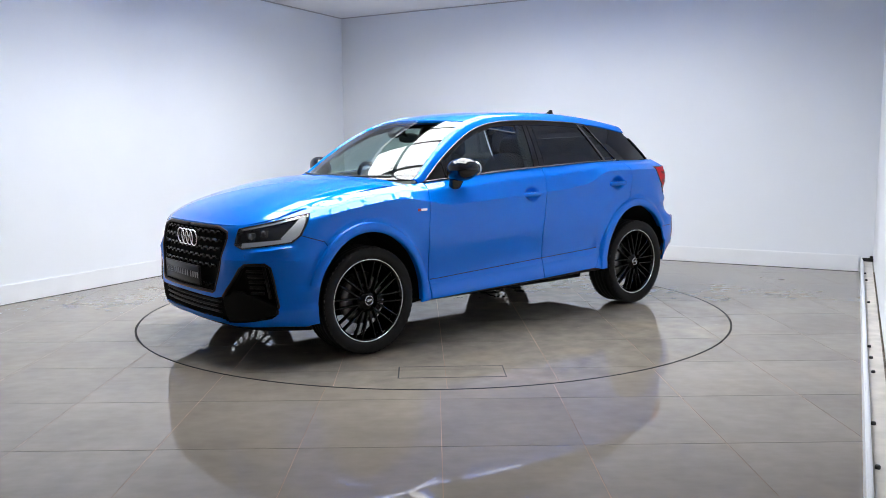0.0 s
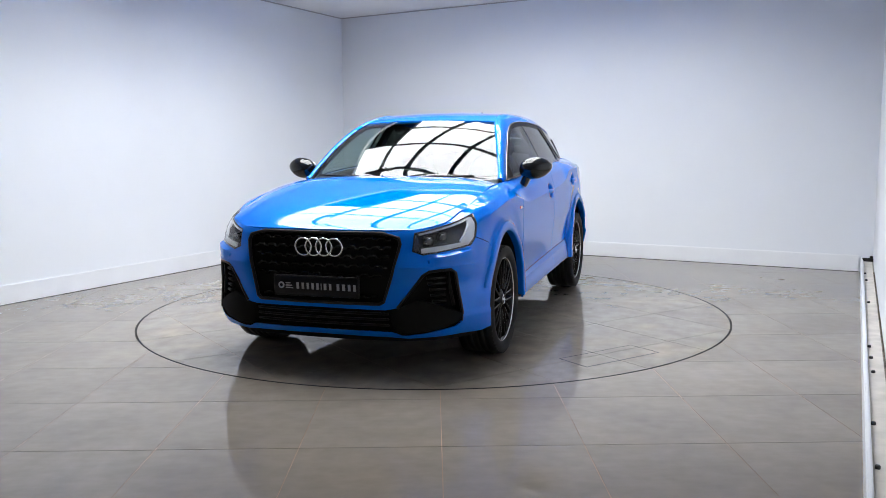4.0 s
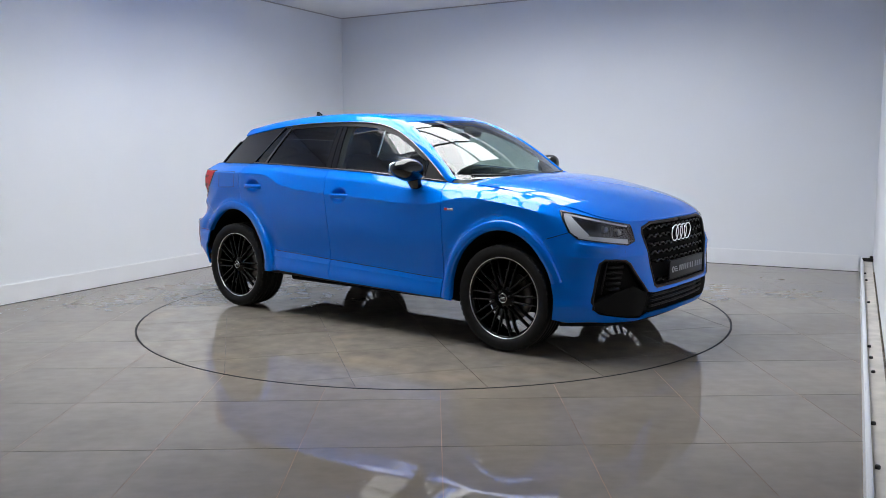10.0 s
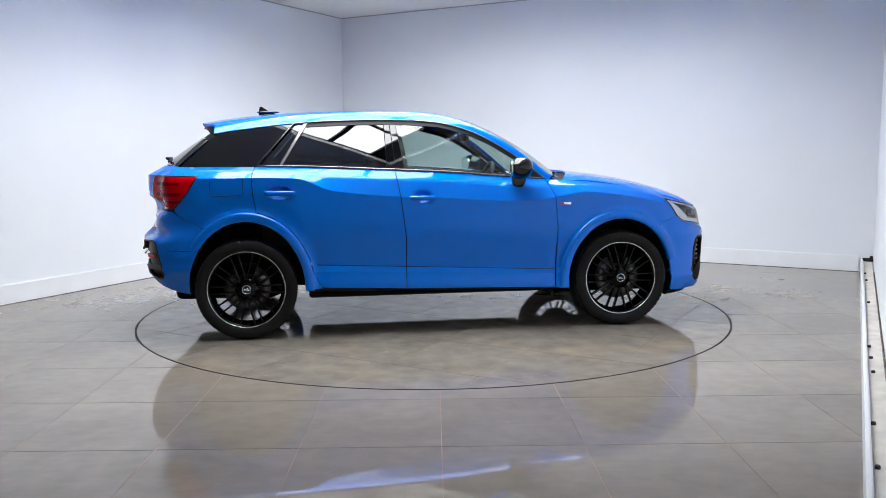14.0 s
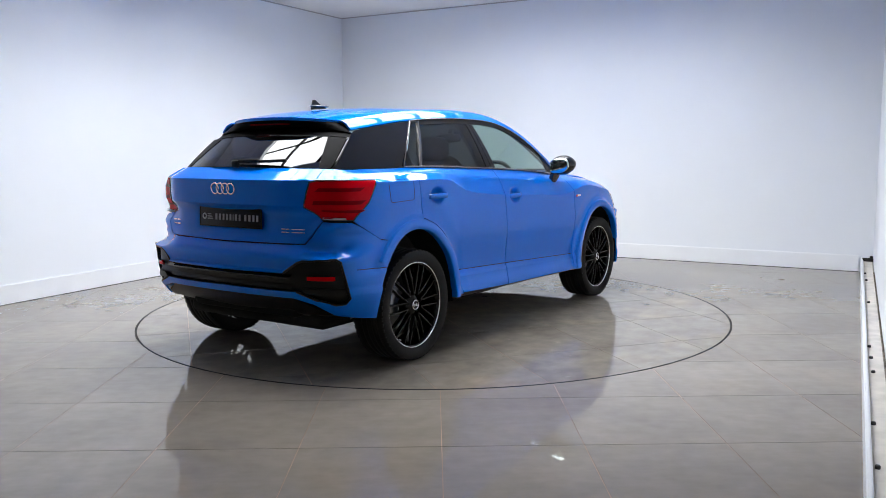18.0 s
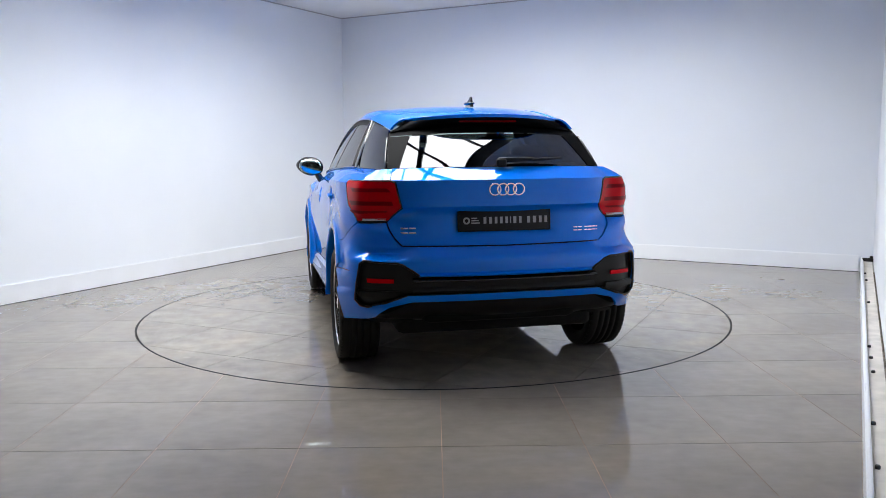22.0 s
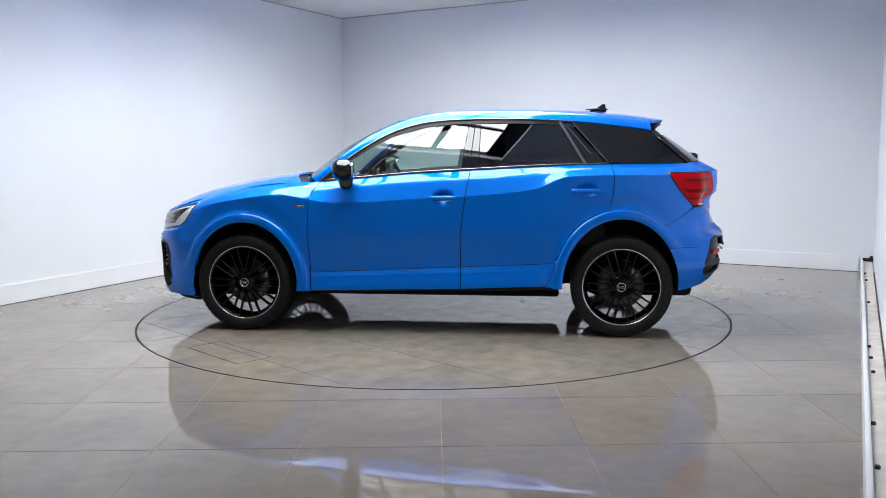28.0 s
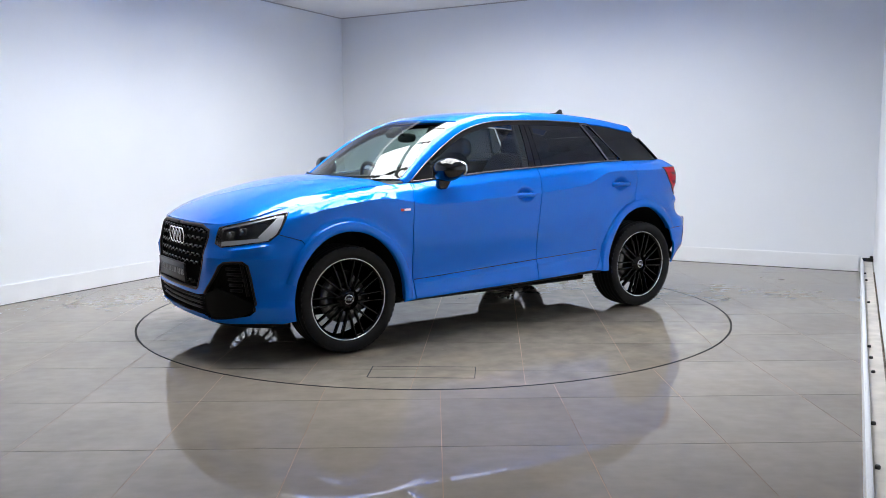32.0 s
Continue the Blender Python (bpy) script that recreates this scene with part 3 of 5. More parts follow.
def coons(c0, c1, d0, d1, nu, nv, bulge=None):
    """A sheet between four border curves: c0(u), c1(u) at v = 0, 1 and d0(v), d1(v) at u = 0, 1."""
    rows = []
    for j in range(nv + 1):
        v = j / nv
        row = []
        for i in range(nu + 1):
            u = i / nu
            p = (1 - v) * c0(u) + v * c1(u) + (1 - u) * d0(v) + u * d1(v)
            p -= (1 - u) * (1 - v) * c0(0) + u * (1 - v) * c0(1) + (1 - u) * v * c1(0) + u * v * c1(1)
            if bulge:
                p = p + bulge(u, v)
            row.append(p)
        rows.append(row)
    return rows


def rim_in(bm, drop=(0, 0, -0.014)):
    """Folds the open border of a sheet down a little."""
    rim = [e for e in bm.edges if e.is_boundary]
    got = bmesh.ops.extrude_edge_only(bm, edges=rim)
    for g in got["geom"]:
        if isinstance(g, bmesh.types.BMVert):
            g.co += Vector(drop)
    for e in rim:
        e.smooth = False
    return bm


car = tagged(new("car"), "bright blue compact crossover car with black wheels on a turntable", "car")
CENTRE = (0, 0, 0.7)
SIDES = (1, -1)


def both(name, make, material, label="", parent=None):
    """The same panel for the left and the right side."""
    got = []
    for sd in SIDES:
        bm = face_out(make(), CENTRE)
        if sd < 0:
            mirrored(bm)
        got.append(part(name, bm, material, parent or car, label))
    return got


G = 0.0028  # half a panel gap

# fenders
def fender_bm():
    line = [(0.765 + G, TOP_Z(0.765)), (0.815 + G, 0.927), (0.832 + G, 0.698), (0.817 + G, 0.287), (0.895, 0.283)]
    arch = arc(AXF, ARCH_F, 187, 47)
    up = [(1.60, 0.722)]
    lamp = [(0.993, 0.764), (1.070, 0.890), (0.567, 0.804)] + [(s, TOP_Z(float(np.interp(s, PS, PX)))) for s in (0.567, 0.66, 0.74, 0.82, 0.90, 0.98)] + [(sx(1.60), TOP_Z(1.60))]
    top = [(x, TOP_Z(x)) for x in (1.5, 1.4, 1.3, 1.2, 1.1, 1.0, 0.9, 0.83)]
    return poly_bm(along(line + arch + up) + lamp + along(top), skin, 0.010, creases=(on_flank(CREASE_Z, 0.7, 1.55),))


both("fender", fender_bm, BLUE)


def arch_band_bm(ax, r, a0, a1):
    """The raised band round a wheel arch, with a crisp outer edge and a lip that turns in to the well."""
    rows = []
    for i in range(73):
        deg = lerp(a0, a1, i / 72)
        row = []
        for more, off, fl in ((0.004, -0.045, 1.0), (0.0, -0.006, 1.0), (0.004, 0.0, 1.0), (0.028, 0.001, 1.0), (0.050, 0.0, 1.0), (0.057, -0.003, 1.0), (0.0635, -0.003, 0.0)):
            x, z = arch_point(ax, r, deg, more)
            row.append(skin(sx(x), z, off, fl))
        rows.append(row)
    bm = sheet(rows)
    for e in bm.edges:
        if len(e.link_faces) == 2 and e.calc_face_angle() > 0.6:
            e.smooth = False
    return bm


both("arch_band", lambda: arch_band_bm(AXF, ARCH_F, 16.5, 185), BLUE)
both("arch_band", lambda: arch_band_bm(AXR, ARCH_R, -1.5, 144.5), BLUE)

def seam_bm(pts):
    return lambda: tube(bmesh.new(), [skin(sx(x), z, 0.0) for x, z in pts], 0.0022, 5)


both("bumper_seam", seam_bm([(lerp(arch_point(AXR, ARCH_R, 144.5)[0], -1.80, i / 10), lerp(0.600, 0.606, i / 10)) for i in range(11)]), MATT_BLACK, "dark gap of the rear bumper")
both("bumper_seam", seam_bm([(lerp(arch_point(AXF, ARCH_F, 16.5)[0], 1.72, i / 8), 0.455) for i in range(9)]), MATT_BLACK, "dark gap of the front bumper")

# doors
DOOR_LINES = (on_flank(CREASE_Z, -1.3, 0.9), on_flank(sill_z, -0.88, 0.88), on_flank(groove_z, -0.88, 0.88))
B_LINE = ((-0.291, 1.112), (-0.26, 0.932), (-0.226, 0.66), (-0.228, 0.314))


def front_door_bm():
    rear = [(x + G, z) for x, z in B_LINE]
    front = [(0.815 - G, 0.290), (0.832 - G, 0.698), (0.815 - G, 0.927), (0.765 - G, TOP_Z(0.765))]
    top = [(x, TOP_Z(x)) for x in (0.6, 0.45, 0.3, 0.15, 0.0, -0.15)]
    return poly_bm(along(rear + front + top), skin, 0.014, creases=DOOR_LINES)


def rear_door_bm():
    front = [(x - G, z) for x, z in B_LINE][::-1]
    top = [(x, TOP_Z(x)) for x in (-0.45, -0.6, -0.75, -0.9, -1.05, -1.15, -1.222)]
    back = [(-1.24, 1.072), (-1.232, 0.95), (-1.218, 0.880)]
    arch = [arch_point(AXR, ARCH_R, a, 0.070) for a in (80, 66, 54, 42, 30, 20, 10)]
    return poly_bm(along(front + top + back + arch + [(-0.80, 0.345), (-0.79, 0.338)]), skin, 0.014, creases=DOOR_LINES)


front_doors = both("front_door", front_door_bm, BLUE)
rear_doors = both("rear_door", rear_door_bm, BLUE)


def quarter_bm():
    line = [(-0.795, 0.332), (-0.80 - G, 0.345)]
    line += [arch_point(AXR, ARCH_R, a, 0.065) for a in (10, 20, 30, 42, 54, 66, 80)]
    line += [(-1.223, 0.880), (-1.237, 0.95), (-1.245, 1.072), (-1.227, TOP_Z(-1.227))]
    top = [(x, TOP_Z(x)) for x in (-1.32, -1.42, -1.52, -1.60, -1.66)]
    s_top = [(sx(x), z) for x, z in line + top]
    lamp = [(4.60, 1.148), (4.795, 1.152), (4.80, 1.096), (4.325, 1.092), (4.405, 0.969), (4.512, 0.866), (4.480, 0.842), (4.342, 0.758)]
    arch = [(sx(x), z) for x, z in arc(AXR, ARCH_R, 118, 0)]
    return poly_bm(s_top + lamp + arch + [(sx(-0.86), 0.325)], skin, 0.010, creases=(on_flank(CREASE_Z, -1.60, -1.2),))


both("rear_quarter", quarter_bm, BLUE)


# nose: bumper with the openings for grille, lower grille and vents
GRILLE = [(0.0, 0.802), (0.37, 0.802), (0.470, 0.778), (0.480, 0.745), (0.435, 0.58), (0.39, 0.432), (0.365, 0.418), (0.0, 0.418)]
HEAD = [(1.063, 0.886), (0.565, 0.800), (0.550, 0.706), (0.61, 0.684), (0.93, 0.724), (0.985, 0.762)]
VENT = [(0.0, 0.392), (0.40, 0.388), (0.465, 0.400), (0.54, 0.49), (0.605, 0.575), (0.64, 0.598), (0.77, 0.605), (0.80, 0.585), (0.845, 0.36), (0.835, 0.31), (0.80, 0.285), (0.62, 0.252), (0.52, 0.242), (0.49, 0.242), (0.43, 0.266), (0.0, 0.268)]


def nose_bm():
    g = [(sf(y), z) for y, z in GRILLE[::-1]]
    # grille bottom middle -> side -> top corner, then headlamp, seam, arch, bottom, vents
    path = g[:-2] + [(sf(0.37), 0.808), (sf(0.47), 0.812), (0.567, TOP_Z(2.03)), (0.567, 0.804)]
    path += [HEAD[1], HEAD[2], HEAD[3], HEAD[4], HEAD[5]]
    path += [(sx(x), z) for x, z in [(1.60, 0.717)] + arc(AXF, ARCH_F, 46, -12)]
    path += [(sx(1.74), 0.232), (0.84, 0.236), (0.66, 0.226), (0.52, 0.222), (0.42, 0.232), (0.0, 0.238)]
    path += VENT[::-1]
    return poly_bm(path, skin, 0.018, creases=(lambda a: 0.622 if 0.46 < a < 0.98 else None, lambda a: lerp(0.684, 0.724, (a - 0.61) / 0.32) - 0.022 if 0.66 < a < 0.95 else None, lambda a: lerp(0.684, 0.724, (a - 0.61) / 0.32) - 0.008 if 0.66 < a < 0.93 else None))


part("front_bumper", face_out(doubled(nose_bm()), CENTRE), BLUE, car)

# tail: tailgate and bumper
BAND = [(LEN, 0.583), (4.975, 0.587), (4.93, 0.618), (4.885, 0.648), (4.85, 0.660), (4.66, 0.670), (4.63, 0.655), (4.575, 0.45), (4.60, 0.415), (4.66, 0.410), (4.78, 0.44), (4.90, 0.482), (LEN, 0.486)]


def tail_bm():
    path = BAND[::-1]
    path += [(LEN, 0.733), (sr(0.58), 0.739), (sr(0.622), 0.778), (4.762, 0.862), (4.53, 0.858), (4.476, 0.834), (4.336, 0.752)]
    path += [(sx(x), z) for x, z in arc(AXR, ARCH_R, 118, 182)]
    path += [(4.60, 0.335), (4.68, 0.350), (4.80, 0.415), (4.93, 0.445), (LEN, 0.447)]
    lines = [(lambda a, z=z: z if a > 4.94 else None) for z in (0.592, 0.604)]
    lines += [(lambda a, z=z: z if 4.62 < a < 4.92 else None) for z in (0.670, 0.700)]
    return poly_bm(path, skin, 0.020, creases=tuple(lines))


part("rear_bumper", face_out(doubled(tail_bm()), CENTRE), BLUE, car)


def gate_bm():
    path = [(LEN, 0.740), (sr(0.575), 0.746), (sr(0.616), 0.784), (4.770, 0.867), (4.880, 0.943), (4.843, 1.084), (4.806, 1.096), (4.80, 1.152), (sr(0.3), 1.158), (LEN, 1.158)]
    return poly_bm(path, skin, 0.020, creases=tuple((lambda a, z=z: z if a > 4.70 else None) for z in GATE_CREASES))


tailgate = part("tailgate", face_out(doubled(gate_bm()), CENTRE), BLUE, car)

# bonnet
BON_X0 = 0.90
CENTRE_Z = curve((0.88, 1.04, 1.28, 1.52, 1.76, 1.92, 2.0, 2.06), (1.078, 1.082, 1.058, 1.018, 0.955, 0.899, 0.862, 0.822), 0.10)
S0, S1 = sx(BON_X0), sf(0.50)
FRONT_X = skin(0.0, top_z(0)).x


def bon_side(v):
    s = lerp(S0, S1, v)
    return skin(s, top_z(s)) + Vector((0, -0.003, 0.002))


def bon_front(u):
    s = S1 * u
    return skin(s, top_z(s)) + Vector((-0.004, 0, 0.002 + 0.004 * math.cos(u * 1.57)))


def bon_back(u):
    a, b = Vector((1.06, 0, CENTRE_Z(1.06))), bon_side(0)
    p = a.lerp(b, u)
    p.x = lerp(a.x, b.x, u ** 2.2)
    p.z = lerp(a.z, b.z, u ** 3)
    return p


def bon_mid(v):
    x = lerp(1.06, FRONT_X - 0.004, v)
    return Vector((x, 0, lerp(CENTRE_Z(x), bon_front(0).z, v ** 6)))


def crowned(rows, power, keep):
    """Gives a sheet an even crown across: flat in the middle, falling to its side border."""
    nv = len(rows) - 1
    for j, row in enumerate(rows):
        nu = len(row) - 1
        a, b = row[0].z, row[-1].z
        for i, p in enumerate(row):
            z = a + (b - a) * (i / nu) ** power
            p.z = lerp(z, p.z, keep(j / nv))
    return rows


def poly(xs, ys, n):
    c = np.polyfit(xs, ys, n)
    return lambda x: float(np.polyval(c, x))


_side = [bon_side(i / 40) for i in range(41)]
_sx = [p.x for p in _side]
BON_MID = poly(np.linspace(1.0, 2.05, 40), [CENTRE_Z(x) for x in np.linspace(1.0, 2.05, 40)], 4)
BON_DROP = poly(_sx, [BON_MID(p.x) - p.z for p in _side], 3)
BON_WIDE = poly(_sx, [p.y for p in _side], 5)


def bonnet_rows():
    rows = coons(bon_back, bon_front, bon_mid, bon_side, 30, 44)
    for j, row in enumerate(rows):
        v = j / 44
        for p in row:
            q = min(abs(p.y) / max(BON_WIDE(p.x), 0.3), 1.0)
            p.z = lerp(BON_MID(p.x) - BON_DROP(p.x) * (0.5 * q ** 2 + 0.5 * q ** 6), p.z, v ** 14)
    return rows


bm = doubled(sheet(bonnet_rows()))
part("bonnet", rim_in(face_out(bm, CENTRE)), BLUE, car)


# cabin: windscreen, roof, pillars
def win_top(x):
    return cabin(x, WIN_Z(x))


ROOF_C = curve((-1.66, -1.44, -1.17, -0.86, -0.50, -0.23, 0.03, 0.25, 0.335), (1.448, 1.485, 1.512, 1.530, 1.535, 1.532, 1.516, 1.482, 1.461), 0.08)


def rail(x):
    """Upper edge of the roof side, a hand's width inside the window tops."""
    p = win_top(x)
    lift = 0.040 * (1 - sstep(0.0, 0.75, x)) + 0.016
    inward = 0.075 * (1 - sstep(-0.1, 0.8, x)) + 0.030
    return Vector((p.x + 0.05 * sstep(0.0, 0.5, x), p.y - inward, p.z + lift))


SCR_TOP, SCR_BOT = 0.20, 0.80


def scr_side(v):
    return rail(lerp(SCR_TOP, SCR_BOT, v)) + Vector((0, -0.004, -0.003))


def scr_top(u):
    a, b = Vector((0.335, 0, 1.459)), scr_side(0)
    return Vector((lerp(a.x, b.x, u ** 2), b.y * u, lerp(a.z, b.z, u ** 2)))


def scr_bot(u):
    a, b = Vector((1.03, 0, 1.040)), scr_side(1)
    return Vector((lerp(a.x, b.x, u ** 2), b.y * u, lerp(a.z, b.z, u ** 2)))


def scr_mid(v):
    p = Vector((0.335, 0, 1.459)).lerp(Vector((1.03, 0, 1.040)), v)
    return p + Vector((0.02, 0, 0.03)) * math.sin(math.pi * v)


bm = doubled(sheet(coons(scr_top, scr_bot, scr_mid, scr_side, 18, 18)))
windscreen = part("windscreen", face_out(bm, CENTRE), CLEAR_GLASS, car, "clear windscreen with a green tint")


def roof_side(v):
    return rail(lerp(SCR_TOP, -1.485, v))


def roof_front(u):
    return scr_top(u) + Vector((-0.004, 0, 0.004))


def roof_mid(v):
    x = lerp(0.331, -1.630, v)
    return Vector((x, 0, ROOF_C(x)))


def roof_back(u):
    a, b = roof_mid(1), roof_side(1)
    return Vector((lerp(a.x, b.x, u ** 3), b.y * u, lerp(a.z, b.z, u ** 2.5)))


bm = doubled(sheet(crowned(coons(roof_front, roof_back, roof_mid, roof_side, 20, 44), 2.3, lambda v: 0.0)))
roof = part("roof", rim_in(face_out(bm, CENTRE), (0, 0, -0.018)), BLUE, car)


def pillar_bm():
    rows = []
    for i in range(61):
        x = lerp(0.80, -1.50, i / 60)
        a, b = win_top(min(x, 0.775)), rail(x)
        if x > 0.775:
            a = cabin(x, 1.03)
        rows.append([a.lerp(b, t) + Vector((0, 0.35, 0.94)) * 0.018 * math.sin(math.pi * t * 0.9) for t in (0, 0.2, 0.4, 0.6, 0.8, 1)])
    return rim_in(sheet(rows), (0, -0.012, -0.006))


both("roof_pillar", pillar_bm, BLUE)

# ---- the car: glass ----
def belt(x):
    return TOP_Z(x) + 0.012


def tops(x0, x1, n=10, drop=0.008):
    return [(lerp(x0, x1, i / n), WIN_Z(lerp(x0, x1, i / n)) - drop) for i in range(n + 1)]


def bots(x0, x1, n=8):
    return [(lerp(x0, x1, i / n), belt(lerp(x0, x1, i / n))) for i in range(n + 1)]


def side_glass(outline):
    return lambda: poly_bm(outline, cabin, 0.06, -0.006, 0.004)


front_glass = [(-0.222, belt(-0.22))] + tops(-0.268, 0.585, 14, 0.010) + bots(0.585, -0.15)
rear_glass = [(-1.040, belt(-1.04))] + tops(-0.872, -0.352, 8, 0.010) + bots(-0.345, -0.98)
quarter_glass = [(-1.190, belt(-1.19)), (-0.952, WIN_Z(-0.952) - 0.012), (-0.897, WIN_Z(-0.897) - 0.012), (-1.066, belt(-1.066))]
both("front_window", side_glass(front_glass), CLEAR_GLASS, "clear front side window with a green tint")
both("rear_window", side_glass(rear_glass), TINT_GLASS, "dark privacy glass")
both("quarter_window", side_glass(quarter_glass), TINT_GLASS, "dark privacy glass")


def black_panel(outline, off=-0.004, thick=0.012):
    return lambda: poly_bm(outline, cabin, 0.05, off, thick)


b_post = [(-0.340, belt(-0.34)), (-0.348, WIN_Z(-0.348) - 0.010), (-0.314, WIN_Z(-0.314) - 0.010), (-0.284, belt(-0.284))]
b_post2 = [(-0.279, belt(-0.279)), (-0.309, WIN_Z(-0.309) - 0.010), (-0.272, WIN_Z(-0.272) - 0.010), (-0.226, belt(-0.226))]
both("centre_post", black_panel(b_post), GLOSS_BLACK, "gloss black door post trim")
both("centre_post", black_panel(b_post2), GLOSS_BLACK, "gloss black door post trim")
div_bar = [(-1.064, belt(-1.064)), (-0.895, WIN_Z(-0.895) - 0.010), (-0.874, WIN_Z(-0.874) - 0.010), (-1.042, belt(-1.042))]
both("window_divider", black_panel(div_bar, 0.002), DARK_TRIM)
sail = [(0.59, belt(0.59)), (0.59, WIN_Z(0.59) - 0.009)] + tops(0.62, 0.755, 5, 0.009) + [(0.70, belt(0.70))]
both("mirror_sail", black_panel(sail), SATIN_BLACK)
a_inner = [(0.585, WIN_Z(0.585) - 0.001)] + [(x, WIN_Z(x) - 0.032) for x in (0.55, 0.4, 0.24, 0.04, -0.16, -0.34, -0.6, -0.88)] + tops(-0.88, 0.585, 14, 0.001)
both("window_seal", black_panel(a_inner, -0.002, 0.006), SATIN_BLACK)
BLADE_LO, BLADE_HI = (-1.735, 1.152), (-1.545, 1.322)
blade = [(-1.212, belt(-1.212))] + [(-0.968, WIN_Z(-0.968) - 0.010)] + tops(-1.0, -1.47, 6, 0.006) + [BLADE_HI, BLADE_LO] + [(x, TOP_Z(x) + 0.005) for x in (-1.6, -1.45, -1.3)]
both("rear_pillar_blade", black_panel(blade), GLOSS_BLACK, "gloss black rear pillar panel")


def trim_line(pts, r=0.0045, out=0.004):
    def make():
        return tube(bmesh.new(), [cabin(x, z, out) for x, z in pts], r, 6)
    return make


both("belt_trim", trim_line([(lerp(0.76, -1.21, i / 30), TOP_Z(lerp(0.76, -1.21, i / 30)) + 0.006) for i in range(31)], 0.006), DARK_TRIM, "satin silver strip under the windows")
both("window_trim", trim_line([(x, WIN_Z(x) - 0.004) for x in [lerp(0.765, -0.965, i / 40) for i in range(41)]] + [(-1.207, belt(-1.207))]), DARK_TRIM)


# rear window, spoiler and its brake lamp
def rw_side(v):
    x, z = lerp(BLADE_HI[0], BLADE_LO[0], v), lerp(BLADE_HI[1], BLADE_LO[1], v)
    return cabin(x, z) + Vector((-0.006, -0.006, 0))


def rw_edge(mx, mz, v):
    def f(u):
        b = rw_side(v)
        return Vector((lerp(mx, b.x, u ** 2.2), b.y * u, lerp(mz, b.z, u ** 2.2)))
    return f


RW_TOP, RW_BOT = (-1.640, 1.342), (-1.892, 1.162)
bm = doubled(sheet(coons(rw_edge(*RW_TOP, 0), rw_edge(*RW_BOT, 1), lambda v: rw_edge(*RW_TOP, 0)(0).lerp(rw_edge(*RW_BOT, 1)(0), v) + Vector((-0.005, 0, 0.004)) * math.sin(math.pi * v), rw_side, 16, 10)))
part("tailgate_window", face_out(bm, CENTRE), TINT_GLASS, car, "dark privacy glass of the tailgate")


both("pillar_edge", lambda: tube(bmesh.new(), [cabin(lerp(BLADE_HI[0], BLADE_LO[0], t), lerp(BLADE_HI[1], BLADE_LO[1], t), 0.001) for t in (0, 0.25, 0.5, 0.75, 1)], 0.006, 8), GLOSS_BLACK, "gloss black edge between blade and rear window")


# black border, widened in dull black to paint glass without the roof light's reflection
def frit_dark_bm():
    rows = []
    for j in range(9):
        v = j / 8
        f = rw_edge(lerp(RW_TOP[0], RW_BOT[0], v), lerp(RW_TOP[1], RW_BOT[1], v), v)
        rows.append([f(u) + Vector((-0.003, 0, 0.003)) for u in (lerp(0.80, 0.90, v), 0.93, 0.97, 1.0)])
    return sheet(rows)


both("frit_and_dark_glass", frit_dark_bm, DULL_BLACK, "black border of the rear window, widened over glass that reflects no roof light")


def spoiler_lip(u):
    """The straight lower edge of the spoiler, just behind the window's top."""
    side_y = cabin(-1.55, 1.335).y - 0.010
    return Vector((lerp(-1.578, -1.505, u ** 2.5), side_y * u, lerp(1.388, 1.356, u ** 3)))


def spoiler_row(i):
    u = i / 20
    a = roof_back(u) + Vector((0.002, 0, -0.014))
    b = spoiler_lip(u)
    c = rw_edge(*RW_TOP, 0)(u) + Vector((0.02, 0, 0.006))
    return [a, a.lerp(b, 0.5) + Vector((-0.004, 0, 0)), b, b + Vector((0.010, 0, -0.004)), c]


bm = doubled(sheet([spoiler_row(i) for i in range(21)]))
for e in bm.edges:
    if len(e.link_faces) == 2 and e.calc_face_angle() > 0.7:
        e.smooth = False
spoiler = part("spoiler_underside", face_out(bm, CENTRE), DULL_BLACK, car, "black underside of the roof spoiler")
bm = box(bmesh.new(), (0.010, 0.34, 0.010), (-1.606, 0, 1.412), 0.003)
part("brake_lamp", bm, DEEP_RED, car, "dark red high brake lamp")


# rear wiper
bm = bmesh.new()
tube(bm, [(-1.885, 0.02, 1.187), (-1.878, -0.10, 1.192), (-1.862, -0.24, 1.196), (-1.840, -0.36, 1.200)], 0.009, 8)
box(bm, (0.03, 0.06, 0.045), (-1.888, 0.0, 1.180), 0.012)
box(bm, (0.02, 0.20, 0.018), (-1.880, -0.085, 1.200), 0.006)
part("rear_wiper", bm, SATIN_BLACK, car)

# ---- the car: dark inner shell, wheel wells, floor, sills ----
def liner_bm():
    bm = bmesh.new()
    ns, nz = 110, 16
    grid = {}
    for i in range(ns + 1):
        s = lerp(0.0, LEN, i / ns)
        zt = top_z(s) - 0.03
        for j in range(nz + 1):
            z = lerp(0.30, zt, j / nz)
            grid[i, j] = (bm.verts.new(skin(s, z, -0.062 if 0.5 < s < LEN - 0.5 else -0.085)), s, z)
    for i in range(ns):
        for j in range(nz):
            quad = [grid[i, j], grid[i + 1, j], grid[i + 1, j + 1], grid[i, j + 1]]
            cx = float(np.interp(quad[0][1], PS, PX))
            if any(math.hypot(float(np.interp(q[1], PS, PX)) - ax, q[2] - HUB) < 0.44 for q in quad for ax in (AXF, AXR)):
                continue
            bm.faces.new([q[0] for q in quad])
    bmesh.ops.delete(bm, geom=[v for v in bm.verts if not v.link_faces], context="VERTS")
    return doubled(bm)


part("inner_shell", liner_bm(), MATT_BLACK, car)


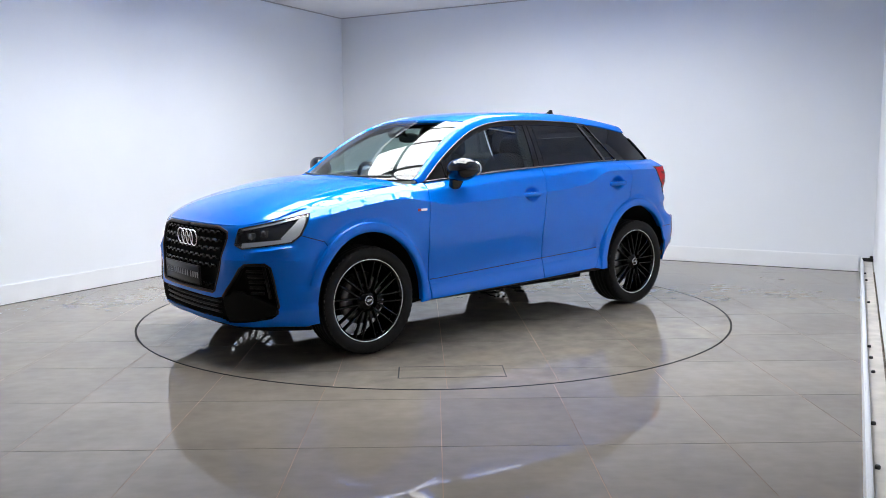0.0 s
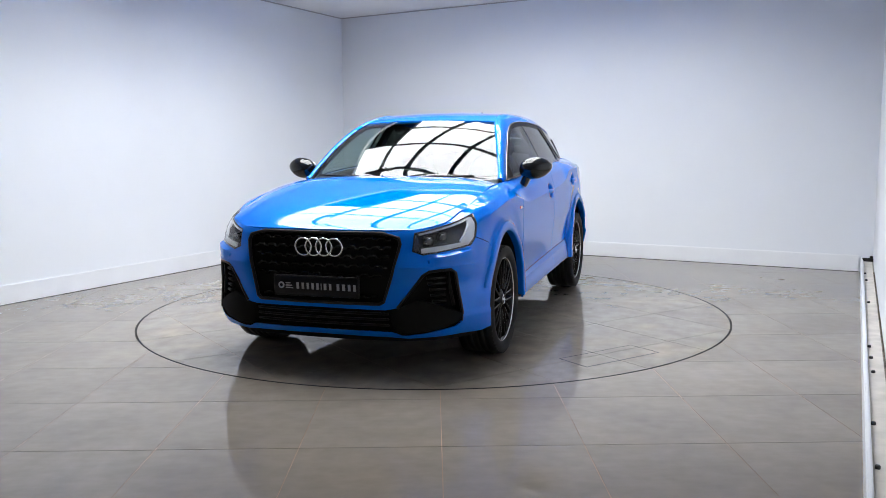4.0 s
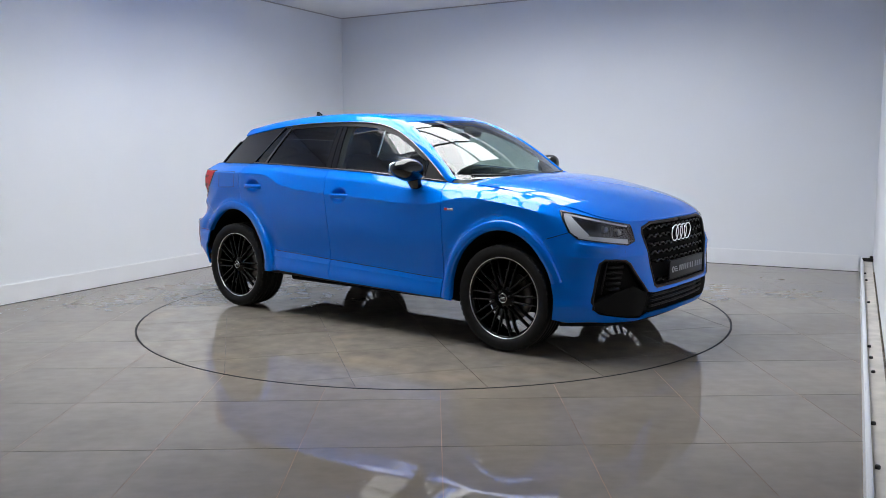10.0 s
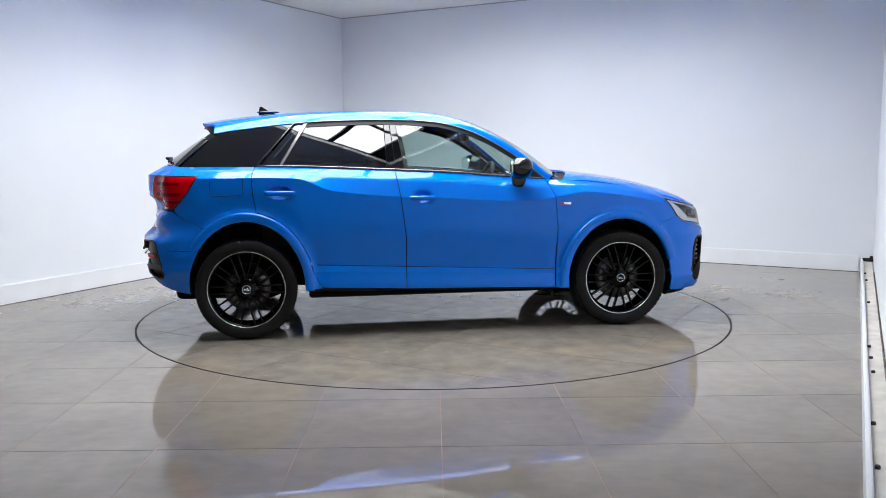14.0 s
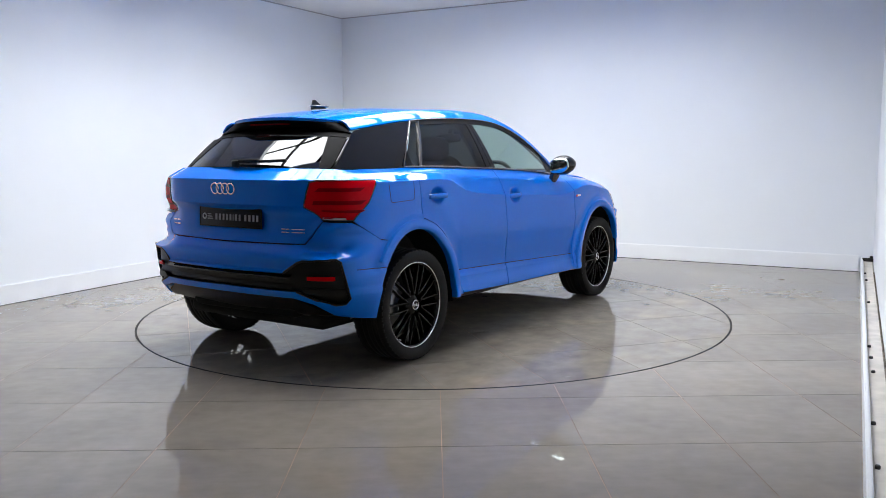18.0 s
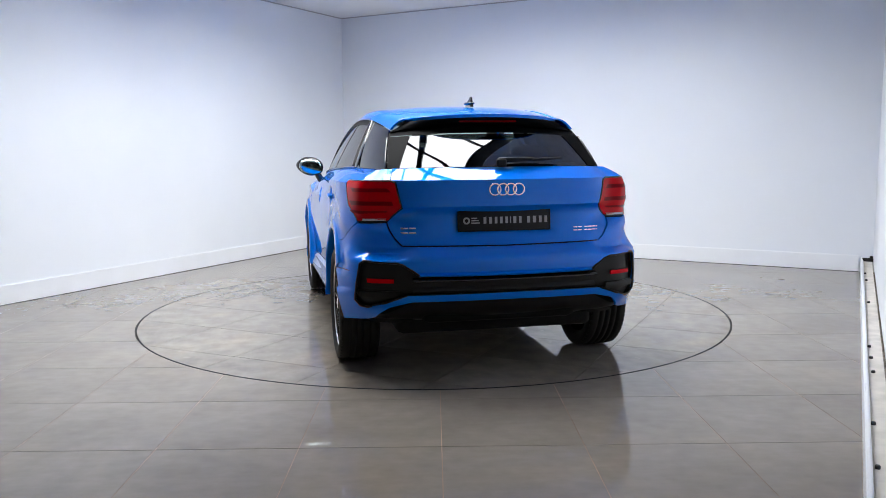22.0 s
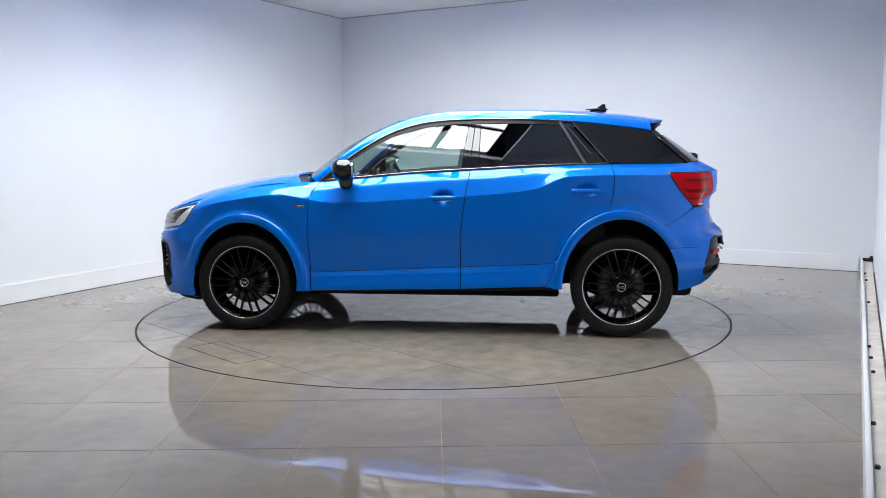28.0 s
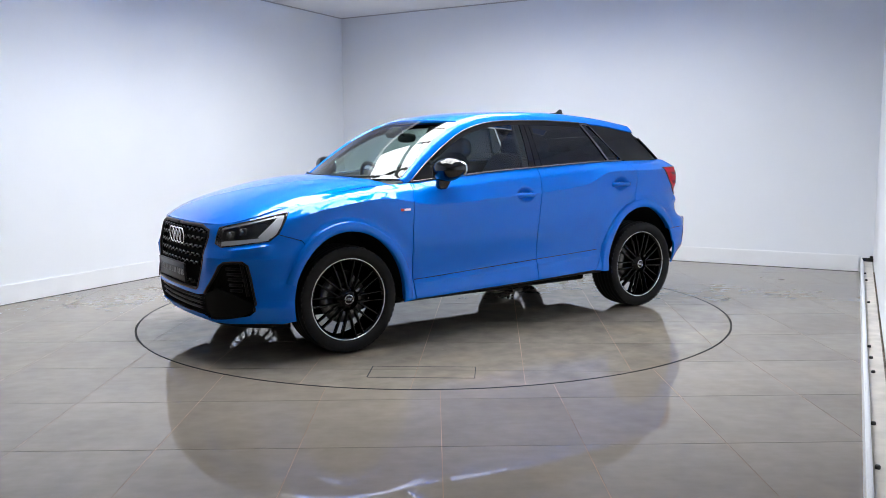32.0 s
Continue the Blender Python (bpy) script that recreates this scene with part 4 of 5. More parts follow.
def well_bm(ax, r):
    def make():
        rows = []
        for i in range(25):
            px, pz = arch_point(ax, r, lerp(-5, 185, i / 24), 0.012)
            bump = max(0.0, (px - ax) * ax) / (0.37 * abs(ax))
            rows.append([(px, y, pz) for y in (0.855 - 0.10 * bump ** 2, 0.72, 0.50)])
        bm = sheet(rows)
        c = bm.verts.new((ax, 0.50, HUB))
        ring = [bm.verts.new((q[0], 0.50, q[1])) for q in (arch_point(ax, r, lerp(-5, 185, i / 24), 0.012) for i in range(25))]
        for a, b in zip(ring, ring[1:]):
            bm.faces.new((a, b, c))
        return bm
    return make


both("wheel_well", well_bm(AXF, ARCH_F), MATT_BLACK, "black wheel arch liner")
both("wheel_well", well_bm(AXR, ARCH_R), MATT_BLACK, "black wheel arch liner")
for size, at, bev in (((1.78, 1.30, 0.06), (0.0, 0, 0.256), 0.02), ((0.70, 1.15, 0.12), (-1.45, 0, 0.29), 0.04), ((0.85, 1.10, 0.12), (1.40, 0, 0.25), 0.04), ((0.26, 0.90, 0.12), (-1.76, 0, 0.36), 0.05)):
    part("floor_pan", box(bmesh.new(), size, at, bev), MATT_BLACK, car)
tray = [skin(lerp(-sx(1.68), sx(1.68), i / 24), 0.245, -0.09) for i in range(25)]
part("undertray", slab(bmesh.new(), tray, 0.192, 0.235), MATT_BLACK, car, smooth=False)
for ax in (AXF, AXR):
    part("axle", tube(bmesh.new(), [(ax, -0.66, 0.30), (ax, 0.66, 0.30)], 0.04, 10), MATT_BLACK, car)


def sill_bm():
    rows = [[skin(sx(lerp(0.885, -0.865, i / 24)), lerp(0.302, 0.335, i / 24) - dz, off) for dz, off in ((-0.01, -0.014), (0.015, -0.012), (0.028, -0.035), (0.035, -0.10))] for i in range(25)]
    return sheet(rows)


both("sill_gap", lambda: tube(bmesh.new(), [skin(sx(x), sill_z(x) - 0.002, -0.001) for x in [lerp(0.81, -0.83, i / 40) for i in range(41)]], 0.0030, 6), MATT_BLACK, "dark gap under the doors")
both("sill_cover", sill_bm, SATIN_BLACK, "black plastic sill cover")


# mud edges of the front bumper and the black chin under it
def chin_bm():
    rows = []
    for i in range(21):
        s = lerp(0.0, sx(1.70), i / 20)
        rows.append([skin(s, 0.238, -0.02), skin(s, 0.220, -0.05), skin(s, 0.20, -0.13)])
    return doubled(sheet(rows))


part("chin_spoiler", chin_bm(), SATIN_BLACK, car)


# ---- the car: nose details ----
def full(outline, mirror_name=None):
    """A half outline from the middle, closed over the middle."""
    return outline + [(-a, b) for a, b in outline[::-1] if abs(a) > 1e-6]


def ring_path(outline, off, close=True, n=6):
    pts = []
    m = len(outline)
    for i in range(m if close else m - 1):
        a, b = outline[i], outline[(i + 1) % m]
        for k in range(n):
            pts.append(skin(lerp(a[0], b[0], k / n), lerp(a[1], b[1], k / n), off))
    if close:
        pts.append(pts[0])
    else:
        pts.append(skin(*outline[-1], off))
    return pts


grille_half = [(sf(y), z) for y, z in GRILLE]
grille = part("grille", face_out(poly_bm(full(grille_half), skin, 0.05, -0.040, -0.040), CENTRE), MATT_BLACK, car, "black single-frame grille")
part("grille_frame", tube(bmesh.new(), ring_path(full(grille_half), -0.006), 0.010, 8), SATIN_BLACK, grille)
for k, (z, half) in enumerate(((0.772, 0.44), (0.722, 0.43), (0.672, 0.42), (0.622, 0.41), (0.572, 0.39), (0.455, 0.36))):
    pts = []
    y = -half
    i = 2 * (k % 2)
    while y <= half:
        dz = (0.006, 0.006, -0.006, -0.006)[i % 4]
        pts.append(skin(math.copysign(sf(abs(y)), y) if abs(y) > 1e-6 else 0.0, z + dz, -0.014))
        y += (0.036, 0.008, 0.020, 0.008)[i % 4]
        i += 1
    part("grille_bar", tube(bmesh.new(), pts, 0.009, 6), GRILLE_BLACK, grille)


def rings_badge(name, r, pitch, tr, place_m, material, parent):
    b = new(name)
    b.parent = parent
    b.matrix_local = place_m
    tagged(b, "four linked chrome rings")
    for k in range(4):
        bm = bmesh.new()
        lathe(bm, [(r + tr * math.cos(t), 0.004 + tr * 0.8 * math.sin(t)) for t in [2 * math.pi * q / 8 for q in range(8)]], 40, "y", True)
        ob = part("ring", bm, material, b)
        ob.location = ((k - 1.5) * pitch, 0, 0)
    return b


nose_x = skin(0, 0.72).x
rings_badge("front_badge", 0.0490, 0.0632, 0.0058, pose(nose_x + 0.004, 0, 0.722, 0, 0, 90) @ pose(0, 0, 0, 3, 0, 0), CHROME, car)


def plate_part(name, m, label):
    pl = new(name)
    pl.parent = car
    pl.matrix_local = m
    tagged(pl, label)
    part("backing", box(bmesh.new(), (0.525, 0.010, 0.118), (0, 0, 0), 0.004), PLATE, pl)
    bm = bmesh.new()
    for x in (-0.2575, 0.2575):
        box(bm, (0.006, 0.013, 0.116), (x, 0, 0), 0.002)
    for z in (-0.055, 0.055):
        box(bm, (0.518, 0.013, 0.006), (0, 0, z), 0.002)
    part("plate_frame", bm, SATIN_BLACK, pl)
    bm = bmesh.new()
    lathe(bm, [(0.010, -0.0062), (0.010, -0.0075), (0.019, -0.0075), (0.019, -0.0062)], 28, "y", True)
    ob = part("mark", bm, LETTER, pl, "white ring mark")
    ob.location = (-0.214, 0, 0)
    bm = bmesh.new()
    for k, (w, dx) in enumerate(((0.030, 0.0), (0.040, 0.005), (0.046, 0.008))):
        box(bm, (w, 0.0016, 0.006), (-0.172 + dx, -0.0064, 0.013 - 0.013 * k))
    part("mark", bm, LETTER, pl, "white bars", False)
    x = -0.124
    for w in (0.025, 0.025, 0.023, 0.023, 0.023, 0.008, 0.026, 0.023, 0.0, 0.026, 0.028, 0.025, 0.024):
        if w:
            part("letter_bar", box(bmesh.new(), (w * 0.62, 0.0016, 0.036), (x + w / 2, -0.0064, 0)), LETTER, pl, smooth=False)
        x += (w + 0.0068) if w else 0.016
    return pl


px = skin(sf(0.2), 0.508).x
plate_part("front_plate", pose(px + 0.020, 0, 0.508, 0, 0, 90) @ pose(0, 0, 0, 2, 0, 0), "black dealer plate with pale bars")

# lower grille and side vents in one black opening
vent = part("lower_grille", face_out(poly_bm(full(VENT), skin, 0.05, -0.055, -0.055), CENTRE), MATT_BLACK, car, "black lower grille with side vents")
for z in (0.362, 0.330, 0.298):
    part("slat", tube(bmesh.new(), [skin(math.copysign(sf(abs(y)), y) if abs(y) > 1e-6 else 0.0, z, -0.028) for y in [lerp(-0.41, 0.41, i / 20) for i in range(21)]], 0.007, 6), SATIN_BLACK, vent)
for sd in SIDES:
    def sv(y, z, off, sd=sd):
        p = skin(y, z, off)
        return Vector((p.x, p.y * sd, p.z))
    rows = [[sv(lerp(a[0], b[0], t), lerp(a[1], b[1], t), o) for t in (0, 0.25, 0.5, 0.75, 1)] for a, b, o in (((0.41, 0.386), (0.43, 0.272), -0.045), ((0.47, 0.396), (0.49, 0.250), -0.006), ((0.58, 0.44), (0.60, 0.258), -0.004), ((0.69, 0.41), (0.72, 0.276), -0.006), ((0.835, 0.35), (0.828, 0.312), -0.004))]
    bm = sheet(rows)
    if sd < 0:
        bmesh.ops.reverse_faces(bm, faces=bm.faces[:])
    part("vent_blade", face_out(rim_in(bm, (-0.03, 0, 0)), CENTRE), MATT_BLACK, vent)
    part("vent_frame", tube(bmesh.new(), [sv(y, z, -0.004) for y, z in ((0.465, 0.400), (0.50, 0.442), (0.54, 0.49), (0.575, 0.535), (0.605, 0.575), (0.64, 0.597), (0.70, 0.602), (0.768, 0.604), (0.798, 0.584), (0.82, 0.48), (0.843, 0.36), (0.833, 0.312))], 0.010, 6), SATIN_BLACK, vent)
    for k in range(5):
        z = 0.43 + 0.032 * k
        part("slat", tube(bmesh.new(), [sv(y, z, -0.026) for y in (0.665 - 0.008 * k, 0.705, 0.75)], 0.009, 6), SATIN_BLACK, vent)
    part("slat", tube(bmesh.new(), [sv(0.772 - (z - 0.5) * 0.2, z, -0.014) for z in (0.40, 0.5, 0.595)], 0.010, 6), SATIN_BLACK, vent)
    # tow and sensor marks
    part("parking_sensor", lathe(bmesh.new(), [(0.0005, 0.002), (0.010, 0.002), (0.011, 0.0)], 16, "y"), BLUE, car).matrix_local = Matrix.Translation(sv(0.64, 0.648, 0.0005)) @ pose(0, 0, 0, 0, 0, 90 - 14 * sd) @ pose(0, 0, 0, 0, 0, 180)


# headlamps
def inset(poly, k):
    cx, cz = sum(p[0] for p in poly) / len(poly), sum(p[1] for p in poly) / len(poly)
    return [(lerp(cx, x, k), lerp(cz, z, k)) for x, z in poly]


def strip_bm(a, b, w, off, n=10, thick=0.012):
    """A band on the skin from a to b, w high."""
    rows = [[skin(lerp(a[0], b[0], i / n), lerp(a[1], b[1], i / n) - dz * w, off) for dz in (0.5, 0.0, -0.5)] for i in range(n + 1)]
    return rim_in(sheet(rows), (-0.012, 0, 0))


def both_parts(name, make, material, parents, label=""):
    for sd, par in zip(SIDES, parents):
        bm = face_out(make(), CENTRE)
        if sd < 0:
            mirrored(bm)
        part(name, bm, material, par, label)


LAMP_DIM = mat("grey_projector", (0.22, 0.22, 0.23), 0.25, 0.4)
HEAD_IN = inset(HEAD, 0.985)
heads = both("headlamp", lambda: poly_bm(HEAD_IN, skin, 0.04, -0.045, -0.043), LAMP_GREY, "headlamp with grey housing under a clear lens")
both_parts("lens", lambda: poly_bm(HEAD_IN, skin, 0.04, 0.001, 0.002), LENS, heads, "clear lens")
hb = inset(HEAD, 0.92)
both_parts("light_guide", lambda: strip_bm((hb[3][0] - 0.02, hb[3][1] + 0.016), (hb[4][0], hb[4][1] + 0.008), 0.026, -0.005), LAMP_WHITE, heads, "white light guide")
both_parts("light_guide", lambda: poly_bm([(hb[4][0] - 0.02, hb[4][1] - 0.005), (hb[5][0] + 0.012, hb[5][1]), (hb[0][0] - 0.004, hb[0][1] - 0.005), (hb[0][0] - 0.045, hb[0][1] - 0.010), (hb[4][0] - 0.058, hb[4][1] + 0.022)], skin, 0.03, -0.006, 0.014), LAMP_WHITE, heads, "white light guide")
both_parts("light_guide", lambda: strip_bm((hb[0][0] - 0.03, hb[0][1] - 0.007), (hb[1][0] + 0.01, hb[1][1] - 0.003), 0.011, -0.006), LAMP_WHITE, heads, "white light guide")
for y0, zc, w in ((0.655, 0.757, 0.030), (0.745, 0.776, 0.032)):
    def proj(y0=y0, zc=zc, w=w):
        c = skin(y0, zc, -0.030)
        return box(bmesh.new(), (0.035, 0.064, w * 1.6), c, 0.012, pose(0, 0, 0, 0, 0, 18))
    both_parts("projector", proj, GLOSS_BLACK, heads, "dark projector lens")
    def eye(y0=y0, zc=zc):
        c = skin(y0, zc, -0.012)
        b = lathe(bmesh.new(), [(0.0005, 0.010), (0.010, 0.008), (0.017, 0.003), (0.020, -0.004)], 20, "y")
        bmesh.ops.transform(b, matrix=Matrix.Translation(c) @ pose(0, 0, 0, 0, 0, -75), verts=b.verts[:])
        return b
    both_parts("projector", eye, LAMP_DIM, heads, "small grey lens")
both_parts("bezel", lambda: tube(bmesh.new(), ring_path(HEAD_IN, -0.004), 0.006, 6), GLOSS_BLACK, heads)

# ---- the car: tail details ----
TAIL = [(4.333, 1.087), (4.80, 1.090), (4.838, 1.080), (4.874, 0.945), (4.768, 0.872), (4.520, 0.871), (4.412, 0.969)]
tails = both("tail_lamp", lambda: poly_bm(TAIL, skin, 0.03, 0.004, 0.035), RED_LENS, "red tail lamp with dark red bands")


def band(z0, z1, y0, y1, off):
    return lambda: poly_bm([(y0, z0), (y1, z0), (y1, z1), (y0, z1)], skin, 0.03, off, 0.004)


for z0, z1, i0, i1 in ((1.030, 1.050, 4.810, 4.838), (0.958, 0.980, 4.845, 4.852), (0.912, 0.928, 4.800, 4.815)):
    both_parts("lamp_band", (lambda z0=z0, z1=z1, i0=i0, i1=i1: poly_bm([(4.47, z0), (i1 - 0.03, z0), (i0 - 0.03, z1), (4.43, z1)], skin, 0.03, 0.0055, 0.006)), DEEP_RED, tails, "dark red band")
both_parts("lamp_frame", lambda: tube(bmesh.new(), ring_path(TAIL, 0.0), 0.0055, 6), GLOSS_BLACK, tails, "gloss black edge")
both_parts("reverse_lamp", lambda: strip_bm((4.755, 0.882), (4.57, 0.880), 0.011, 0.007, 8), LAMP_WHITE, tails, "clear reversing strip")
tail_x = skin(LEN, 1.04).x
rings_badge("rear_badge", 0.0305, 0.044, 0.0052, pose(tail_x - 0.003, 0, 1.040, 0, 0, -90) @ pose(0, 0, 0, 3, 0, 0), CHROME, car)
plate_part("rear_plate", pose(skin(LEN, 0.87).x - 0.010, 0, 0.872, 0, 0, -90) @ pose(0, 0, 0, -3, 0, 0), "black dealer plate with pale bars")


def badge_bars(name, items, label, s_of, z, h):
    b = new(name)
    b.parent = car
    tagged(b, label)
    for y0, y1 in items:
        p, q = skin(s_of(y0), z, 0.002), skin(s_of(y1), z, 0.002)
        d = q - p
        m = Matrix.Translation((p + q) / 2) @ Matrix.Rotation(math.atan2(d.y, d.x), 4, "Z")
        bm = bmesh.new()
        w = d.length
        for dz in (-0.36, 0.36):
            box(bm, (w, 0.004, h * 0.26), (0, 0, dz * h), 0.001)
        bmesh.ops.transform(bm, matrix=m, verts=bm.verts[:])
        part("letter_bar", bm, CHROME, b)


badge_bars("model_badge", ((0.585, 0.545), (0.538, 0.500)), "chrome model badge", sr, 0.824, 0.034)
TWO_LEN = 2 * LEN
badge_bars("engine_badge", ((0.412, 0.438), (0.442, 0.468), (0.485, 0.508), (0.511, 0.535), (0.538, 0.562), (0.566, 0.574)), "chrome engine badge", lambda y: TWO_LEN - sr(y), 0.812, 0.024)
for sd in SIDES:
    bm = bmesh.new()
    box(bm, (0.022, 0.0035, 0.016), (-0.024, 0, 0), 0.001)
    part_b = new("fender_badge")
    part_b.parent = car
    p = skin(sx(0.885), 0.872, 0.0015)
    part_b.matrix_local = pose(p.x, p.y * sd, p.z, 0, 0, 0 if sd < 0 else 180)
    tagged(part_b, "small chrome and red fender badge")
    part("letter_bar", bm, mat("badge_red", (0.5, 0.02, 0.02), 0.3) if "badge_red" not in bpy.data.materials else bpy.data.materials["badge_red"], part_b)
    part("letter_bar", box(bmesh.new(), (0.050, 0.0035, 0.016), (0.014, 0, 0), 0.001), CHROME, part_b)

# black band across the rear bumper, reflectors, diffuser


def full_tail(outline):
    return outline + [(2 * LEN - a, b) for a, b in outline[::-1] if abs(a - LEN) > 1e-6]


rear_band = part("bumper_insert", face_out(poly_bm(full_tail(BAND), skin, 0.04, -0.030, -0.030), CENTRE), SATIN_BLACK, car, "black rear bumper insert")


def tail_strip(zc, half, h, off):
    rows = []
    for i in range(31):
        y = lerp(-half, half, i / 30)
        s = sr(abs(y)) if y > 0 else 2 * LEN - sr(abs(y))
        rows.append([skin(s, zc + dz, off + o) for dz, o in ((h / 2, -0.026), (-h * 0.15, 0), (-h * 0.35, 0), (-h / 2, -0.012))])
    bm = sheet(rows)
    for e in bm.edges:
        if len(e.link_faces) == 2 and e.calc_face_angle() > 0.5:
            e.smooth = False
    return bm


part("ledge", face_out(tail_strip(0.566, 0.52, 0.024, 0.004), CENTRE), GLOSS_BLACK, rear_band)
part("ledge", face_out(tail_strip(0.512, 0.52, 0.04, -0.012), CENTRE), SATIN_BLACK, rear_band)
for sd in SIDES:
    def tv(y, z, off, sd=sd):
        p = skin(y, z, off)
        return Vector((p.x, p.y * sd, p.z))
    part("insert_frame", tube(bmesh.new(), [tv(y, z, -0.003) for y, z in ((4.975, 0.586), (4.93, 0.617), (4.885, 0.647), (4.85, 0.659), (4.75, 0.664), (4.66, 0.669), (4.632, 0.654), (4.605, 0.55), (4.577, 0.45), (4.602, 0.417), (4.66, 0.413), (4.78, 0.443), (4.90, 0.484))], 0.007, 6), SATIN_BLACK, rear_band)
    bm = bmesh.new()
    rows = [[tv(y, z, -0.012) for z in (0.572, 0.562, 0.550)] for y in (4.83, 4.79, 4.75, 4.71, 4.672)]
    bm = rim_in(sheet(rows), (0.012, 0, 0))
    part("reflector", face_out(bm, CENTRE), RED_LENS, rear_band, "red reflector")
    rows = [[tv(y, z, o) for y, o in ((4.86, -0.010), (4.75, -0.012), (4.60, -0.012))] for z in (0.47, 0.49, 0.505)]
    part("ledge", face_out(rim_in(sheet(rows), (0.01, 0, 0)), CENTRE), SATIN_BLACK, rear_band)


def diffuser_bm():
    rows = []
    for i in range(25):
        s = lerp(LEN, sx(-1.74), i / 24)
        y = float(np.interp(s, PS, PY))
        up = lerp(0.455, 0.37, sstep(0.45, 0.72, y))
        rows.append([skin(s, up, -0.012), skin(s, lerp(up, 0.30, 0.35), -0.012), skin(s, 0.335, -0.045), skin(s, 0.30, -0.10), skin(s, 0.285, -0.30)])
    return doubled(sheet(rows))


part("diffuser", face_out(diffuser_bm(), CENTRE), SATIN_BLACK, car, "black lower rear bumper")


# ---- the car: mirrors, handles, aerial, wipers ----
def blob(c, r, e=2.6, nu=28, nv=16, shape=None):
    """A rounded body between a ball and a box."""
    bm = bmesh.new()

    def pw(v, k):
        return math.copysign(abs(v) ** k, v)
    rows = []
    for j in range(nv + 1):
        b = -math.pi / 2 + math.pi * j / nv
        row = []
        for i in range(nu):
            a = 2 * math.pi * i / nu
            p = Vector((pw(math.cos(b), 2 / e) * pw(math.cos(a), 2 / e), pw(math.cos(b), 2 / e) * pw(math.sin(a), 2 / e), pw(math.sin(b), 2 / e)))
            p = Vector((p.x * r[0], p.y * r[1], p.z * r[2]))
            if shape:
                p = shape(p)
            row.append(bm.verts.new(p + Vector(c)))
        rows.append(row)
    for a, b in zip(rows, rows[1:]):
        for i in range(nu):
            k = (i + 1) % nu
            bm.faces.new((a[i], a[k], b[k], b[i]))
    bmesh.ops.remove_doubles(bm, verts=bm.verts[:], dist=1e-6)
    bmesh.ops.recalc_face_normals(bm, faces=bm.faces[:])
    return bm


def mirror_shape(p):
    k = 1 - 0.35 * max(0.0, p.y / 0.11) ** 2
    return Vector((p.x - 0.02 * (p.y / 0.11), p.y, p.z * k + 0.01 * (p.y / 0.11)))


mirrors = both("door_mirror", lambda: blob((0.565, 0.893, 1.120), (0.080, 0.110, 0.076), 2.25, shape=mirror_shape), GLOSS_BLACK, "gloss black door mirror")
both_parts("mirror_foot", lambda: blob((0.562, 0.822, 1.035), (0.050, 0.030, 0.062), 3.0, shape=lambda p: Vector((p.x * (1 + 4 * p.z), p.y + 0.5 * p.z, p.z))), GLOSS_BLACK, mirrors)
both_parts("mirror_glass", lambda: blob((0.497, 0.893, 1.118), (0.012, 0.088, 0.055), 3.2, shape=mirror_shape), MIRROR, mirrors, "mirror glass")
for (hx, hz), doors in zip(HANDLES, (front_doors, rear_doors)):
    for sd, dr in zip(SIDES, doors):
        p = skin(sx(hx), hz + 0.05)
        pts = []
        for i in range(13):
            x = lerp(hx - 0.098, hx + 0.098, i / 12)
            q = skin(sx(x), hz + 0.055)
            pts.append(Vector((x, (q.y + 0.018 * math.sin(math.pi * i / 12) ** 0.4) * sd, hz)))
        bm = bmesh.new()
        rows = [[q + Vector((0, sd * dy, dz)) for dy, dz in ((-0.008, 0.017), (0.006, 0.015), (0.010, 0.004), (0.006, -0.014), (-0.010, -0.017))] for q in pts]
        bm = sheet(rows)
        bmesh.ops.holes_fill(bm, edges=[e for e in bm.edges if e.is_boundary])
        bmesh.ops.recalc_face_normals(bm, faces=bm.faces[:])
        part("handle", bm, BLUE, dr)

bm = blob((-1.165, 0, 1.535), (0.085, 0.030, 0.010), 2.0)
part("aerial_base", bm, GLOSS_BLACK, car, "black aerial base")
bm = bmesh.new()
fin_o = [(-1.235, 1.512), (-1.225, 1.572), (-1.205, 1.574), (-1.165, 1.546), (-1.105, 1.520)]
lo = [bm.verts.new((x, -0.011 if z < 1.56 else -0.004, z)) for x, z in fin_o]
hi = [bm.verts.new((x, 0.011 if z < 1.56 else 0.004, z)) for x, z in fin_o]
bm.faces.new(lo)
bm.faces.new(hi[::-1])
for i in range(5):
    bm.faces.new((lo[i], lo[(i + 1) % 5], hi[(i + 1) % 5], hi[i]))
bmesh.ops.recalc_face_normals(bm, faces=bm.faces[:])
part("aerial_fin", bm, GLOSS_BLACK, car, "black shark-fin aerial", False)


def cowl_bm():
    rows = []
    for i in range(17):
        u = i / 16
        a, b = bon_back(u) + Vector((0.01, 0, -0.020)), scr_bot(u) + Vector((-0.02, 0, -0.002))
        rows.append([a, a.lerp(b, 0.5) + Vector((0, 0, -0.006)), b])
    return doubled(sheet(rows))


part("cowl", cowl_bm(), SATIN_BLACK, car, "black cowl under the windscreen")
for y0, y1 in ((0.55, -0.02), (-0.05, -0.60)):
    pts = []
    for i in range(9):
        y = lerp(y0, y1, i / 8)
        u = min(abs(y) / scr_side(1).y, 1.0)
        q = scr_bot(u)
        pts.append(Vector((q.x - 0.028, y, q.z + 0.030)))
    part("wiper", tube(bmesh.new(), pts, 0.008, 6), SATIN_BLACK, car)

